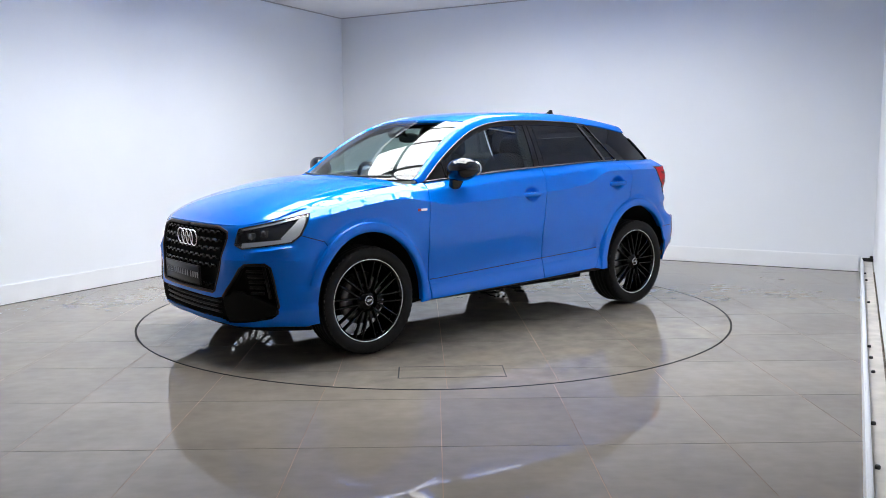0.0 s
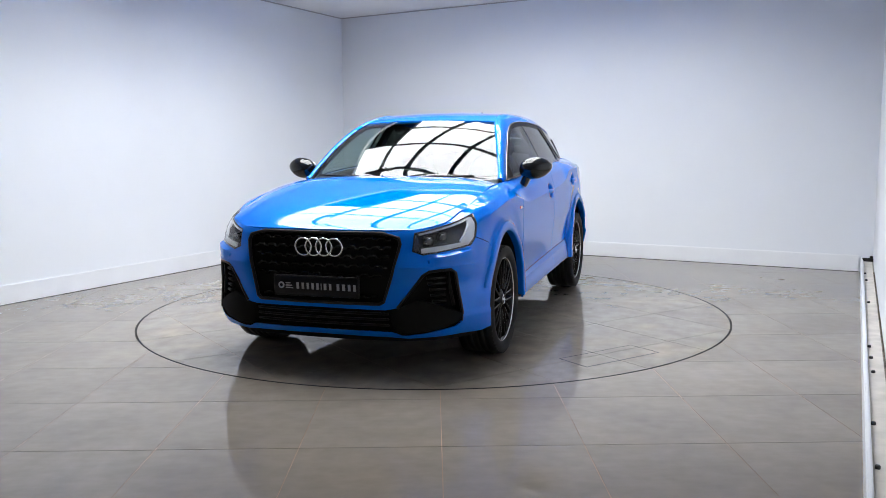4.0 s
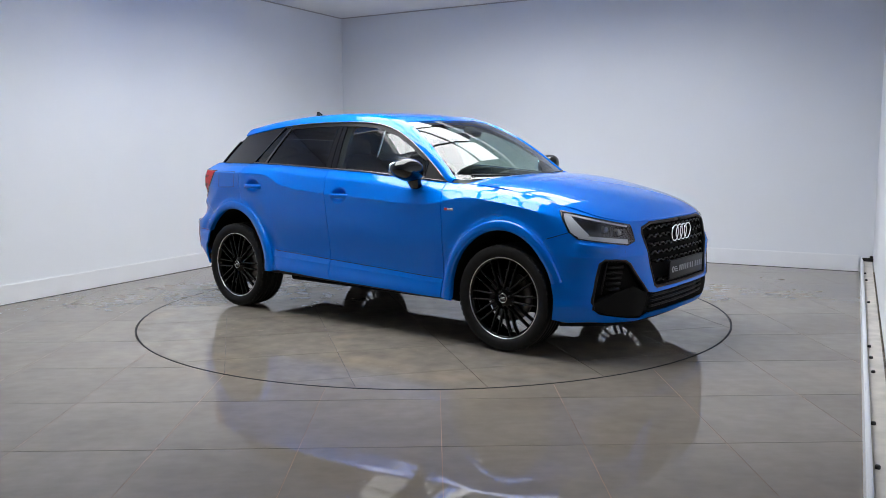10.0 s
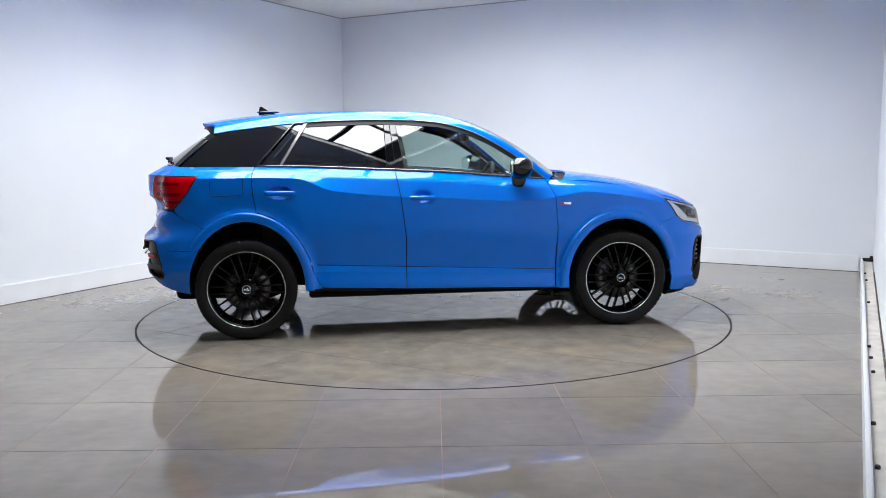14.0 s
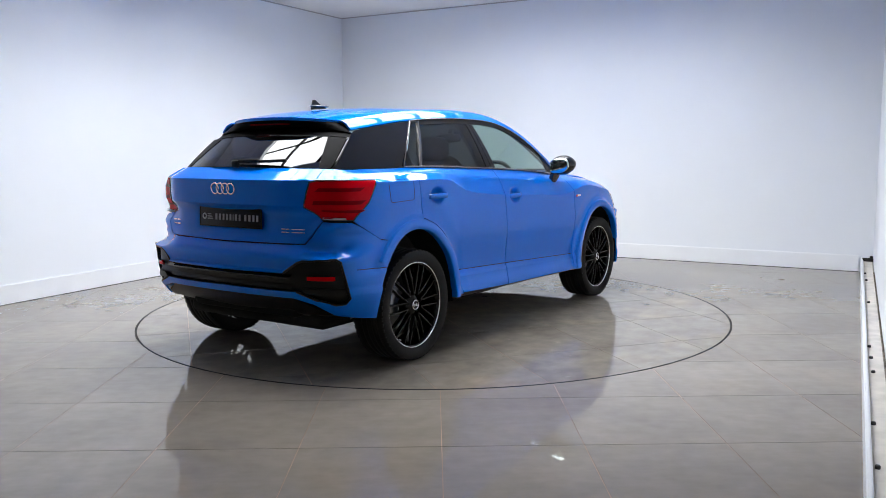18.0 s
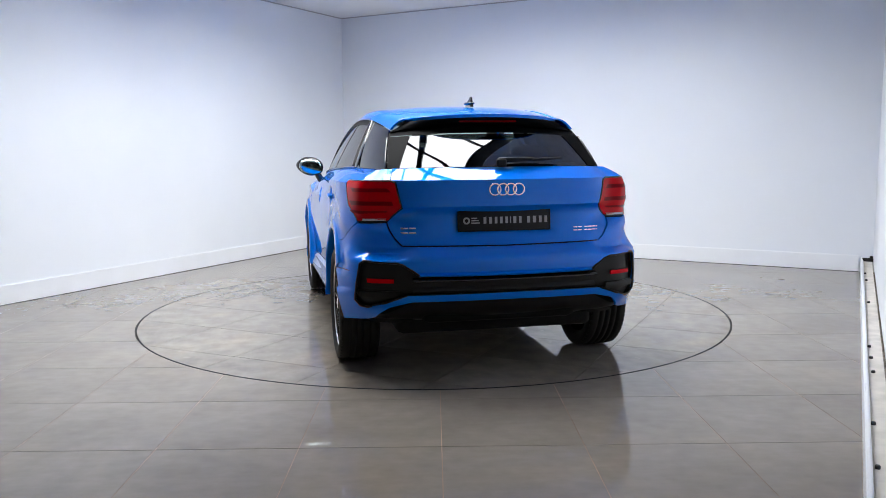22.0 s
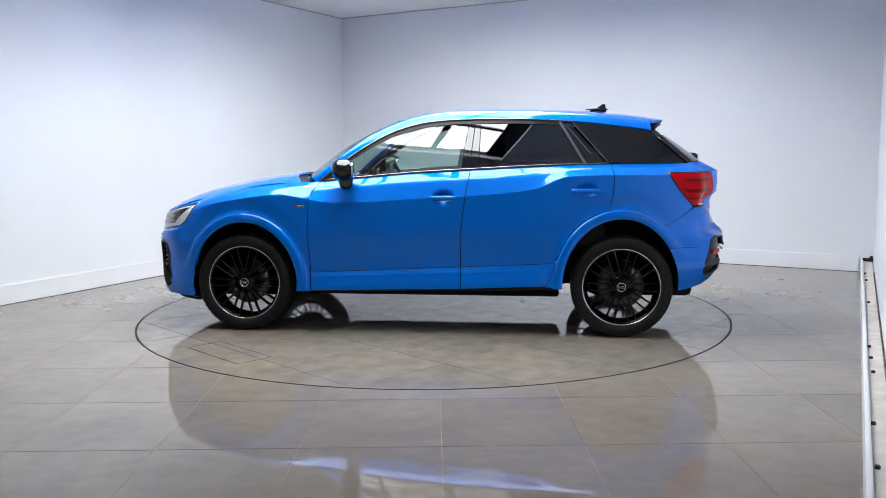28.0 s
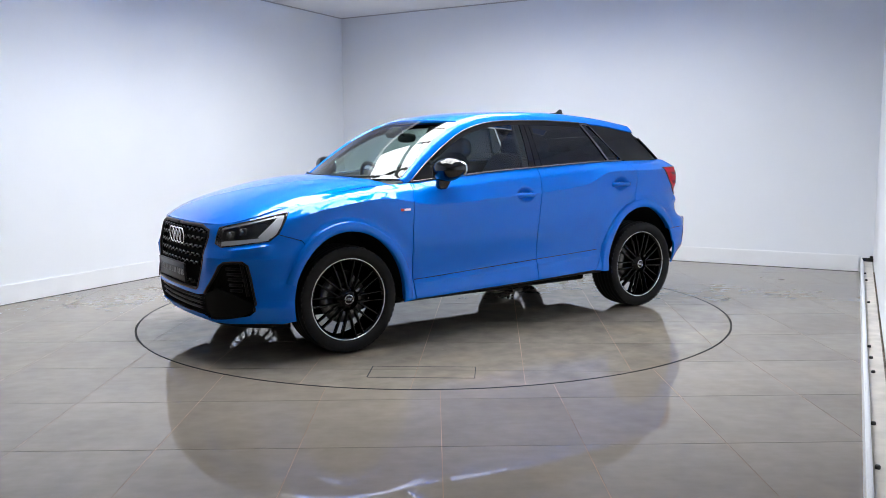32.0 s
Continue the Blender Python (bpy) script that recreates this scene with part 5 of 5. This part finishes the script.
# fuel flap on the right flank
flap = [(-1.505, 1.084), (-1.305, 1.084), (-1.298, 1.076), (-1.298, 0.972), (-1.306, 0.962), (-1.500, 0.956), (-1.508, 0.964), (-1.513, 1.076)]
pts = []
for a, b in zip(flap, flap[1:] + flap[:1]):
    for k in range(5):
        q = skin(sx(lerp(a[0], b[0], k / 5)), lerp(a[1], b[1], k / 5), -0.0008)
        pts.append(Vector((q.x, -q.y, q.z)))
part("fuel_flap", tube(bmesh.new(), pts + pts[:1], 0.0022, 5), MATT_BLACK, car, "dark gap round the fuel flap")

# ---- the car: wheels ----
def spoke_ring():
    """Ten twin spokes that fork from the hub to the rim."""
    bm = bmesh.new()
    n = 10

    def bar(a0, r0, a1, r1, w0, w1, y0, y1, h):
        p0 = Vector((r0 * math.cos(a0), y0, r0 * math.sin(a0)))
        p1 = Vector((r1 * math.cos(a1), y1, r1 * math.sin(a1)))
        d = (p1 - p0).normalized()
        side = d.cross(Vector((0, 1, 0))).normalized()
        sec = []
        for p, w in ((p0, w0), (p0.lerp(p1, 0.5) + Vector((0, 0.004, 0)), (w0 + w1) / 2), (p1, w1)):
            sec.append([bm.verts.new(p + q) for q in (side * w * 0.5 + Vector((0, -0.006, 0)), side * w * 0.30, side * -w * 0.30, side * -w * 0.5 + Vector((0, -0.006, 0)), side * -w * 0.45 + Vector((0, -h, 0)), side * w * 0.45 + Vector((0, -h, 0)))])
        for a, b in zip(sec, sec[1:]):
            for i in range(6):
                j = (i + 1) % 6
                bm.faces.new((a[i], a[j], b[j], b[i]))
    for k in range(n):
        a = 2 * math.pi * k / n
        for sgn in (-1, 1):
            bar(a + sgn * 0.300, 0.066, a + sgn * 0.108, 0.252, 0.0145, 0.0115, 0.094, 0.093, 0.030)
    bmesh.ops.recalc_face_normals(bm, faces=bm.faces[:])
    return bm


def tyre_bm():
    prof = [(0.248, -0.09), (0.268, -0.112), (0.300, -0.1185), (0.320, -0.114), (0.331, -0.100), (0.334, -0.080)]
    for g in (-0.055, -0.018, 0.018, 0.055):
        prof += [(0.335, g - 0.007), (0.327, g - 0.005), (0.327, g + 0.005), (0.335, g + 0.007)]
    prof += [(0.334, 0.080), (0.331, 0.100), (0.3265, 0.108), (0.322, 0.1115), (0.310, 0.1165), (0.300, 0.1185), (0.285, 0.1180), (0.272, 0.114), (0.262, 0.108), (0.256, 0.098), (0.248, 0.09)]
    bm = lathe(bmesh.new(), prof, 72, "y")
    return bm


def tread_bm():
    """Cross-cut blocks on the shoulders of the tyre."""
    bm = bmesh.new()
    for k in range(60):
        t = 2 * math.pi * k / 60
        for y in (-0.092, 0.092):
            box(bm, (0.006, 0.034, 0.022), (0.3275 * math.cos(t), y, 0.3275 * math.sin(t)), 0, Matrix.Rotation(-t, 4, "Y"))
    return bm


MESHES = {}


def wheel(ax, sd):
    w = new("wheel")
    w.parent = car
    tagged(w, "black multi-spoke alloy wheel with a bright rim edge")
    w.matrix_local = pose(ax, 0.757 * sd, HUB, 0, 0, 0 if sd > 0 else 180)

    def sub(name, make, material, label=""):
        if name not in MESHES:
            MESHES[name] = mesh_of(name, make(), material)
        ob = new(name, MESHES[name])
        ob.parent = w
        if label:
            tagged(ob, label)
        return ob
    sub("tyre", tyre_bm, RUBBER, "black low-profile tyre")
    tagged(sub("tread", tread_bm, RUBBER), kind="stuff")
    sub("rim", lambda: lathe(bmesh.new(), [(0.246, -0.09), (0.240, -0.06), (0.225, -0.02), (0.228, 0.05), (0.238, 0.085), (0.248, 0.096), (0.252, 0.097)], 64, "y"), RIM_BLACK, "black rim barrel")
    sub("rim_edge", lambda: lathe(bmesh.new(), [(0.2510, 0.0955), (0.2515, 0.1015), (0.2575, 0.1025), (0.2585, 0.0965)], 72, "y"), MACHINED, "bright machined rim edge")
    sub("spokes", spoke_ring, RIM_BLACK, "black forked spokes")
    sub("hub", lambda: lathe(bmesh.new(), [(0.0005, 0.100), (0.030, 0.100), (0.034, 0.096), (0.040, 0.090), (0.072, 0.086), (0.077, 0.070), (0.077, 0.03)], 40, "y"), RIM_BLACK)
    sub("hub_ring", lambda: lathe(bmesh.new(), [(0.026, 0.1005), (0.0275, 0.103), (0.030, 0.1005)], 36, "y"), CHROME, "chrome ring of the hub cap")

    def mark():
        bm = bmesh.new()
        for k in range(4):
            m = Matrix.Translation(((k - 1.5) * 0.0085, 0.101, 0))
            b2 = bmesh.new()
            lathe(b2, [(0.0050, 0.0), (0.0060, 0.0012), (0.0070, 0.0)], 14, "y")
            bmesh.ops.transform(b2, matrix=m, verts=b2.verts[:])
            me = bpy.data.meshes.new("t")
            b2.to_mesh(me)
            b2.free()
            bm.from_mesh(me)
            bpy.data.meshes.remove(me)
        return bm
    sub("hub_mark", mark, CHROME)

    def bolts():
        bm = bmesh.new()
        for k in range(5):
            t = 2 * math.pi * (k + 0.25) / 5
            b2 = bmesh.new()
            lathe(b2, [(0.0005, 0.088), (0.008, 0.088), (0.010, 0.080)], 10, "y")
            bmesh.ops.translate(b2, vec=(0.050 * math.cos(t), 0, 0.050 * math.sin(t)), verts=b2.verts[:])
            me = bpy.data.meshes.new("t")
            b2.to_mesh(me)
            b2.free()
            bm.from_mesh(me)
            bpy.data.meshes.remove(me)
        return bm
    sub("wheel_bolts", bolts, SATIN_BLACK)
    sub("brake_disc", lambda: lathe(bmesh.new(), [(0.07, 0.02), (0.155, 0.02), (0.155, -0.005), (0.07, -0.005)], 48, "y", True), BRAKE, "steel brake disc")

    def caliper():
        bm = bmesh.new()
        rows = []
        for i in range(9):
            t = radians(lerp(60, 115, i / 8))
            rows.append([(r * math.cos(t), y, r * math.sin(t)) for r, y in ((0.10, 0.038), (0.165, 0.042), (0.172, 0.0), (0.165, -0.03))])
        return sheet(rows)
    sub("caliper", caliper, MATT_BLACK, "dark brake caliper")
    return w


for ax in (AXF, AXR):
    for sd in SIDES:
        wheel(ax, sd)

# ---- the car: cabin ----
bm = bmesh.new()
prof = [(0.98, 1.000), (0.70, 1.015), (0.55, 0.985), (0.50, 0.90), (0.58, 0.70), (0.62, 0.45)]
rows = [[Vector((x + 0.03 * math.cos(y * 2.2), y, z)) for x, z in prof] for y in [lerp(-0.70, 0.70, i / 14) for i in range(15)]]
part("dashboard", sheet(rows), INTERIOR, car, "dark dashboard")
part("instrument_hood", blob((0.56, -0.36, 1.00), (0.10, 0.17, 0.045), 2.5), INTERIOR, car)
part("screen", box(bmesh.new(), (0.015, 0.24, 0.13), (0.535, 0, 1.045), 0.006, pose(0, 0, 0, 0, -12, 0)), GLOSS_BLACK, car, "black centre screen")
steer = new("steering_wheel")
steer.parent = car
steer.matrix_local = pose(0.40, -0.36, 0.98, 0, 0, 90) @ pose(0, 0, 0, 22, 0, 0)
tagged(steer, "dark steering wheel on the right-hand side")
part("wheel_rim", lathe(bmesh.new(), [(0.178 + 0.016 * math.cos(t), 0.016 * math.sin(t)) for t in [2 * math.pi * q / 10 for q in range(10)]], 40, "y", True), INTERIOR, steer)
part("boss", blob((0, 0.02, 0), (0.075, 0.03, 0.06), 2.6), INTERIOR, steer)
bm = bmesh.new()
for a in (0, 180, 270):
    tube(bm, [(0.05 * math.cos(radians(a)), 0.015, 0.05 * math.sin(radians(a))), (0.178 * math.cos(radians(a)), 0, 0.178 * math.sin(radians(a)))], 0.014, 8)
part("spoke", bm, INTERIOR, steer)
for y in (0.36, -0.36):
    seat = new("front_seat")
    seat.parent = car
    tagged(seat, "dark fabric front seat with a headrest")
    part("cushion", blob((0.02, y, 0.58), (0.27, 0.25, 0.10), 3.4), SEAT, seat)
    part("backrest", blob((-0.28, y, 0.88), (0.10, 0.25, 0.34), 3.2, shape=lambda p: Vector((p.x - 0.25 * p.z * 0.8, p.y * (1 - 0.25 * max(0, p.z / 0.34) ** 2), p.z))), SEAT, seat)
    part("headrest", blob((-0.41, y, 1.255), (0.055, 0.13, 0.085), 3.0), SEAT, seat)
    for dy in (-0.06, 0.06):
        part("headrest_post", tube(bmesh.new(), [(-0.385, y + dy, 1.12), (-0.405, y + dy, 1.22)], 0.006, 6), BRAKE, seat)
bench = new("rear_bench")
bench.parent = car
tagged(bench, "dark fabric rear bench with headrests")
part("cushion", blob((-0.78, 0, 0.60), (0.26, 0.64, 0.10), 4), SEAT, bench)
part("backrest", blob((-1.10, 0, 0.90), (0.10, 0.62, 0.32), 4, shape=lambda p: Vector((p.x - 0.35 * p.z, p.y, p.z))), SEAT, bench)
for y in (-0.38, 0.0, 0.38):
    part("headrest", blob((-1.21, y, 1.215), (0.05, 0.12, 0.06), 3), SEAT, bench)
part("parcel_shelf", box(bmesh.new(), (0.55, 1.15, 0.03), (-1.48, 0, 1.08), 0.01), INTERIOR, car)
bm = doubled(sheet(coons(lambda u: roof_front(u) + Vector((-0.02, 0, -0.03)), lambda u: roof_back(u) + Vector((0.12, 0, -0.03)), lambda v: Vector((lerp(0.31, -1.53, v), 0, ROOF_C(lerp(0.31, -1.53, v)) - 0.032)), lambda v: roof_side(v) + Vector((0, 0.0, -0.028)), 8, 20)))
part("headliner", bm, mat("grey_headliner", (0.22, 0.22, 0.22), 0.9, noise_scale=80, noise_amt=0.1), car, "grey fabric headliner")
im = new("interior_mirror")
im.parent = car
tagged(im, "black interior mirror on a stalk")
part("mirror_case", blob((0.33, 0, 1.335), (0.022, 0.115, 0.036), 3), SATIN_BLACK, im)
part("mirror_stalk", tube(bmesh.new(), [(0.35, 0, 1.35), (0.42, 0, 1.40)], 0.012, 8), SATIN_BLACK, im)
part("sensor_box", box(bmesh.new(), (0.10, 0.11, 0.05), (0.44, 0, 1.375), 0.015, pose(0, 0, 0, 0, 30, 0)), SATIN_BLACK, im)


def post_bm():
    rows = [[cabin(lerp(-0.215, -0.27, t), lerp(1.09, 1.45, t), -0.03) + Vector((dx, 0, 0)) for dx in (0.03, -0.14)] for t in (0, 0.5, 1)]
    return rim_in(sheet(rows), (0, -0.03, 0))


both("inner_post", post_bm, INTERIOR)


def apost_bm():
    rows = [[scr_side(v) + Vector((-0.02, -0.03, -0.02)), win_top(lerp(0.18, 0.76, v)) + Vector((-0.01, -0.03, 0))] for v in (0, 0.25, 0.5, 0.75, 1)]
    return sheet(rows)


both("inner_pillar", apost_bm, INTERIOR)


def card_bm():
    rows = [[Vector((lerp(0.75, -1.2, i / 12), glass_y(lerp(0.75, -1.2, i / 12), TOP_Z(lerp(0.75, -1.2, i / 12))) - dy, TOP_Z(lerp(0.75, -1.2, i / 12)) + dz)) for dy, dz in ((0.03, 0.004), (0.09, 0.0), (0.11, -0.12), (0.11, -0.55))] for i in range(13)]
    return sheet(rows)


both("door_card", card_bm, INTERIOR, "dark inner door lining")


# ---- floor tiles and turntable ----
CAR_Z = 0.004
DISC_R = 2.222
DISC_Y = -0.030
PITCH_X, PITCH_Y, OFF_X, OFF_Y = 0.612, 0.683, 0.026, -0.37
JOINT = 0.004
base = part("floor", slab(bmesh.new(), plan(-0.2, ROOM_L + 0.2, -0.2, RIGHT_W + 0.3), -0.06, -0.004), GROUT, smooth=False)
tagged(base, "floor of polished grey square tiles with dark joints", "floor", kind="structure")
turntable = tagged(new("turntable"), "round turntable tiled in grey flush with the floor, with rusty stains", "turntable")
bm = bmesh.new()
lathe(bm, [(0.001, -0.0035), (DISC_R - 0.004, -0.0035), (DISC_R - 0.004, -0.02), (0.001, -0.02)], 160, "z")
part("base_plate", bm, GROUT, turntable, smooth=False)
bm = bmesh.new()
lathe(bm, [(DISC_R - 0.008, -0.003), (DISC_R - 0.008, 0.0008), (DISC_R - 0.002, 0.0008), (DISC_R - 0.002, -0.003)], 200, "z")
part("rim", bm, STEEL_EDGE, turntable, "dark steel rim", smooth=False)
inner = bmesh.new()
lathe(inner, [(DISC_R + 0.002, -0.003), (DISC_R + 0.002, 0.0006), (DISC_R + 0.005, 0.0006), (DISC_R + 0.005, -0.003)], 200, "z")
part("edge_ring", inner, STEEL_EDGE, base, "dark steel ring round the turntable", smooth=False).location = (0, DISC_Y, 0)


def clip(rect, r, keep_out, cy0=0.0):
    """A tile cut by the turntable's edge: the part outside or inside the circle."""
    pts = []
    for (x0, y0), (x1, y1) in zip(rect, rect[1:] + rect[:1]):
        for k in range(48):
            pts.append((lerp(x0, x1, k / 48), lerp(y0, y1, k / 48)))
    ok = [(math.hypot(p[0], p[1] - cy0) >= r) == keep_out for p in pts]
    if all(ok):
        return rect
    if not any(ok):
        return None
    n = len(pts)
    start = next(i for i in range(n) if ok[i] and not ok[i - 1])
    run = []
    i = start
    while ok[i % n] and len(run) < n:
        run.append(pts[i % n])
        i += 1
    a1, a0 = math.atan2(run[-1][1] - cy0, run[-1][0]), math.atan2(run[0][1] - cy0, run[0][0])
    d = (a0 - a1 + math.pi) % (2 * math.pi) - math.pi
    m = max(2, int(abs(d) * r / 0.03))
    run = [run[0]] + [p for k, p in enumerate(run[1:-1]) if p in rect] + [run[-1]]
    return run + [(r * math.cos(a1 + d * k / m), cy0 + r * math.sin(a1 + d * k / m)) for k in range(0, m + 1)]


def tile_bm(pts):
    return slab(bmesh.new(), pts, -0.0045, 0.0)


hx, hy = PITCH_X / 2 - JOINT / 2, PITCH_Y / 2 - JOINT / 2
whole = mesh_of("tile", tile_bm([(-hx, -hy), (hx, -hy), (hx, hy), (-hx, hy)]), TILE, False)


def plan_of(x, y):
    """Metres from the far wall and from the long wall."""
    v = Vector((x, y, 0)) - CORNER
    det = UP_ROOM.x * ACROSS.y - UP_ROOM.y * ACROSS.x
    return -(v.x * ACROSS.y - v.y * ACROSS.x) / det, (UP_ROOM.x * v.y - UP_ROOM.y * v.x) / det


def inside(p, k):
    """How far a place lies within one of the floor's four edges."""
    a, c = plan_of(*p)
    return (a + 0.01, c + 0.01, side(a) + 0.02 - c, ROOM_L + 0.01 - a)[k]


def trimmed(pts):
    """A tile cut off at the walls."""
    for k in range(4):
        out = []
        for p, q in zip(pts, pts[1:] + pts[:1]):
            dp, dq = inside(p, k), inside(q, k)
            if dp >= 0:
                out.append(p)
            if dp * dq < 0:
                t = dp / (dp - dq)
                out.append((lerp(p[0], q[0], t), lerp(p[1], q[1], t)))
        pts = out
        if len(pts) < 3:
            return None
    return pts


for i in range(-18, 14):
    for j in range(-22, 10):
        cx, cy = OFF_X + (i + 0.5) * PITCH_X, OFF_Y + (j + 0.5) * PITCH_Y
        rect = [(cx - hx, cy - hy), (cx + hx, cy - hy), (cx + hx, cy + hy), (cx - hx, cy + hy)]
        shape = trimmed(rect)
        if shape is None:
            continue
        cut = clip(rect, DISC_R + 0.006, True, DISC_Y)
        if cut is None:
            continue
        if cut is rect and shape == rect:
            ob = new("tile", whole)
            ob.location = (cx, cy, 0)
        else:
            ob = new("tile", mesh_of("tile", tile_bm(cut if cut is not rect else shape), TILE, False))
        ob.parent = base

# pale brown filler in the joints that run up the room
FILLER = mat("pale_brown_joint_filler", (0.27, 0.175, 0.12), 0.8, noise_scale=1.1, noise_amt=0.55)


def filler(x, y0, y1, parent, turn=None):
    h = JOINT / 2
    pts = [(x - h, y0), (x + h, y0), (x + h, y1), (x - h, y1)]
    if turn is None:
        pts = trimmed(pts)
        if pts is None:
            return
    else:
        pts = [tuple(turn @ Vector(p)) for p in pts]
    part("joint", slab(bmesh.new(), pts, -0.0038, -0.0012), FILLER, parent, smooth=False)


for i in range(-12, 12):
    x = OFF_X + i * PITCH_X
    if abs(x) < DISC_R:
        h = math.sqrt(DISC_R ** 2 - x * x) + 0.008
        filler(x, -9.0, DISC_Y - h, base)
        filler(x, DISC_Y + h, 6.0, base)
    else:
        filler(x, -9.0, 6.0, base)

# the turntable's tiles line up with the floor's when the car stands a little short of its start
GRID = Matrix.Rotation(radians(-217.8), 2)
DISC_OFF_Y = -0.457
for i in range(-5, 5):
    for j in range(-5, 5):
        cx, cy = OFF_X + (i + 0.5) * PITCH_X, DISC_OFF_Y + (j + 0.5) * PITCH_Y
        rect = [(cx - hx, cy - hy), (cx + hx, cy - hy), (cx + hx, cy + hy), (cx - hx, cy + hy)]
        cut = clip(rect, DISC_R - 0.009, False)
        if cut is None:
            continue
        pts = [tuple(GRID @ Vector(p)) for p in cut]
        part("tile", tile_bm(pts), DISC_TILE, turntable, smooth=False)

for i in range(-3, 4):
    x = OFF_X + i * PITCH_X
    h = math.sqrt(DISC_R ** 2 - x * x) - 0.012
    filler(x, -h, h, turntable, GRID)

# the thin dark gap round an access hatch in the turntable
bm = bmesh.new()
for x0, x1, y0, y1 in ((-0.24, 0.365, -1.993, -1.985), (-0.24, 0.365, -1.755, -1.750), (-0.243, -0.235, -1.985, -1.755), (0.360, 0.365, -1.985, -1.755)):
    slab(bm, [tuple(GRID @ Vector(p)) for p in ((x0, y0), (x1, y0), (x1, y1), (x0, y1))], -0.001, 0.0006)
part("hatch_gap", bm, STEEL_EDGE, turntable, "dark gap round an access hatch", smooth=False)


def motions():
    """The turntable with the car on it starts slowly, turns at an even pace and slows to a stop."""
    turn = [(0.0, -141.2), (0.4, -141.2), (0.7, -140.95), (1.0, -139.9), (1.5, -137.0), (2.0, -132.4), (2.5, -126.9)]
    turn += [(3.0 + k * 2.0, -121.05 + k * 2.0 * 11.72) for k in range(14)]
    turn += [(30.5, 201.2), (31.0, 206.9), (31.5, 211.1), (32.0, 213.7)]
    rows_car, rows_disc = [], []
    for t, a in turn:
        spin = pose(0, DISC_Y, 0, 0, 0, a)
        rows_disc.append((t, spin))
        rows_car.append((t, spin @ pose(-0.077, 0.023, CAR_Z)))
    walk(turntable, rows_disc)
    walk(car, rows_car)


motions()
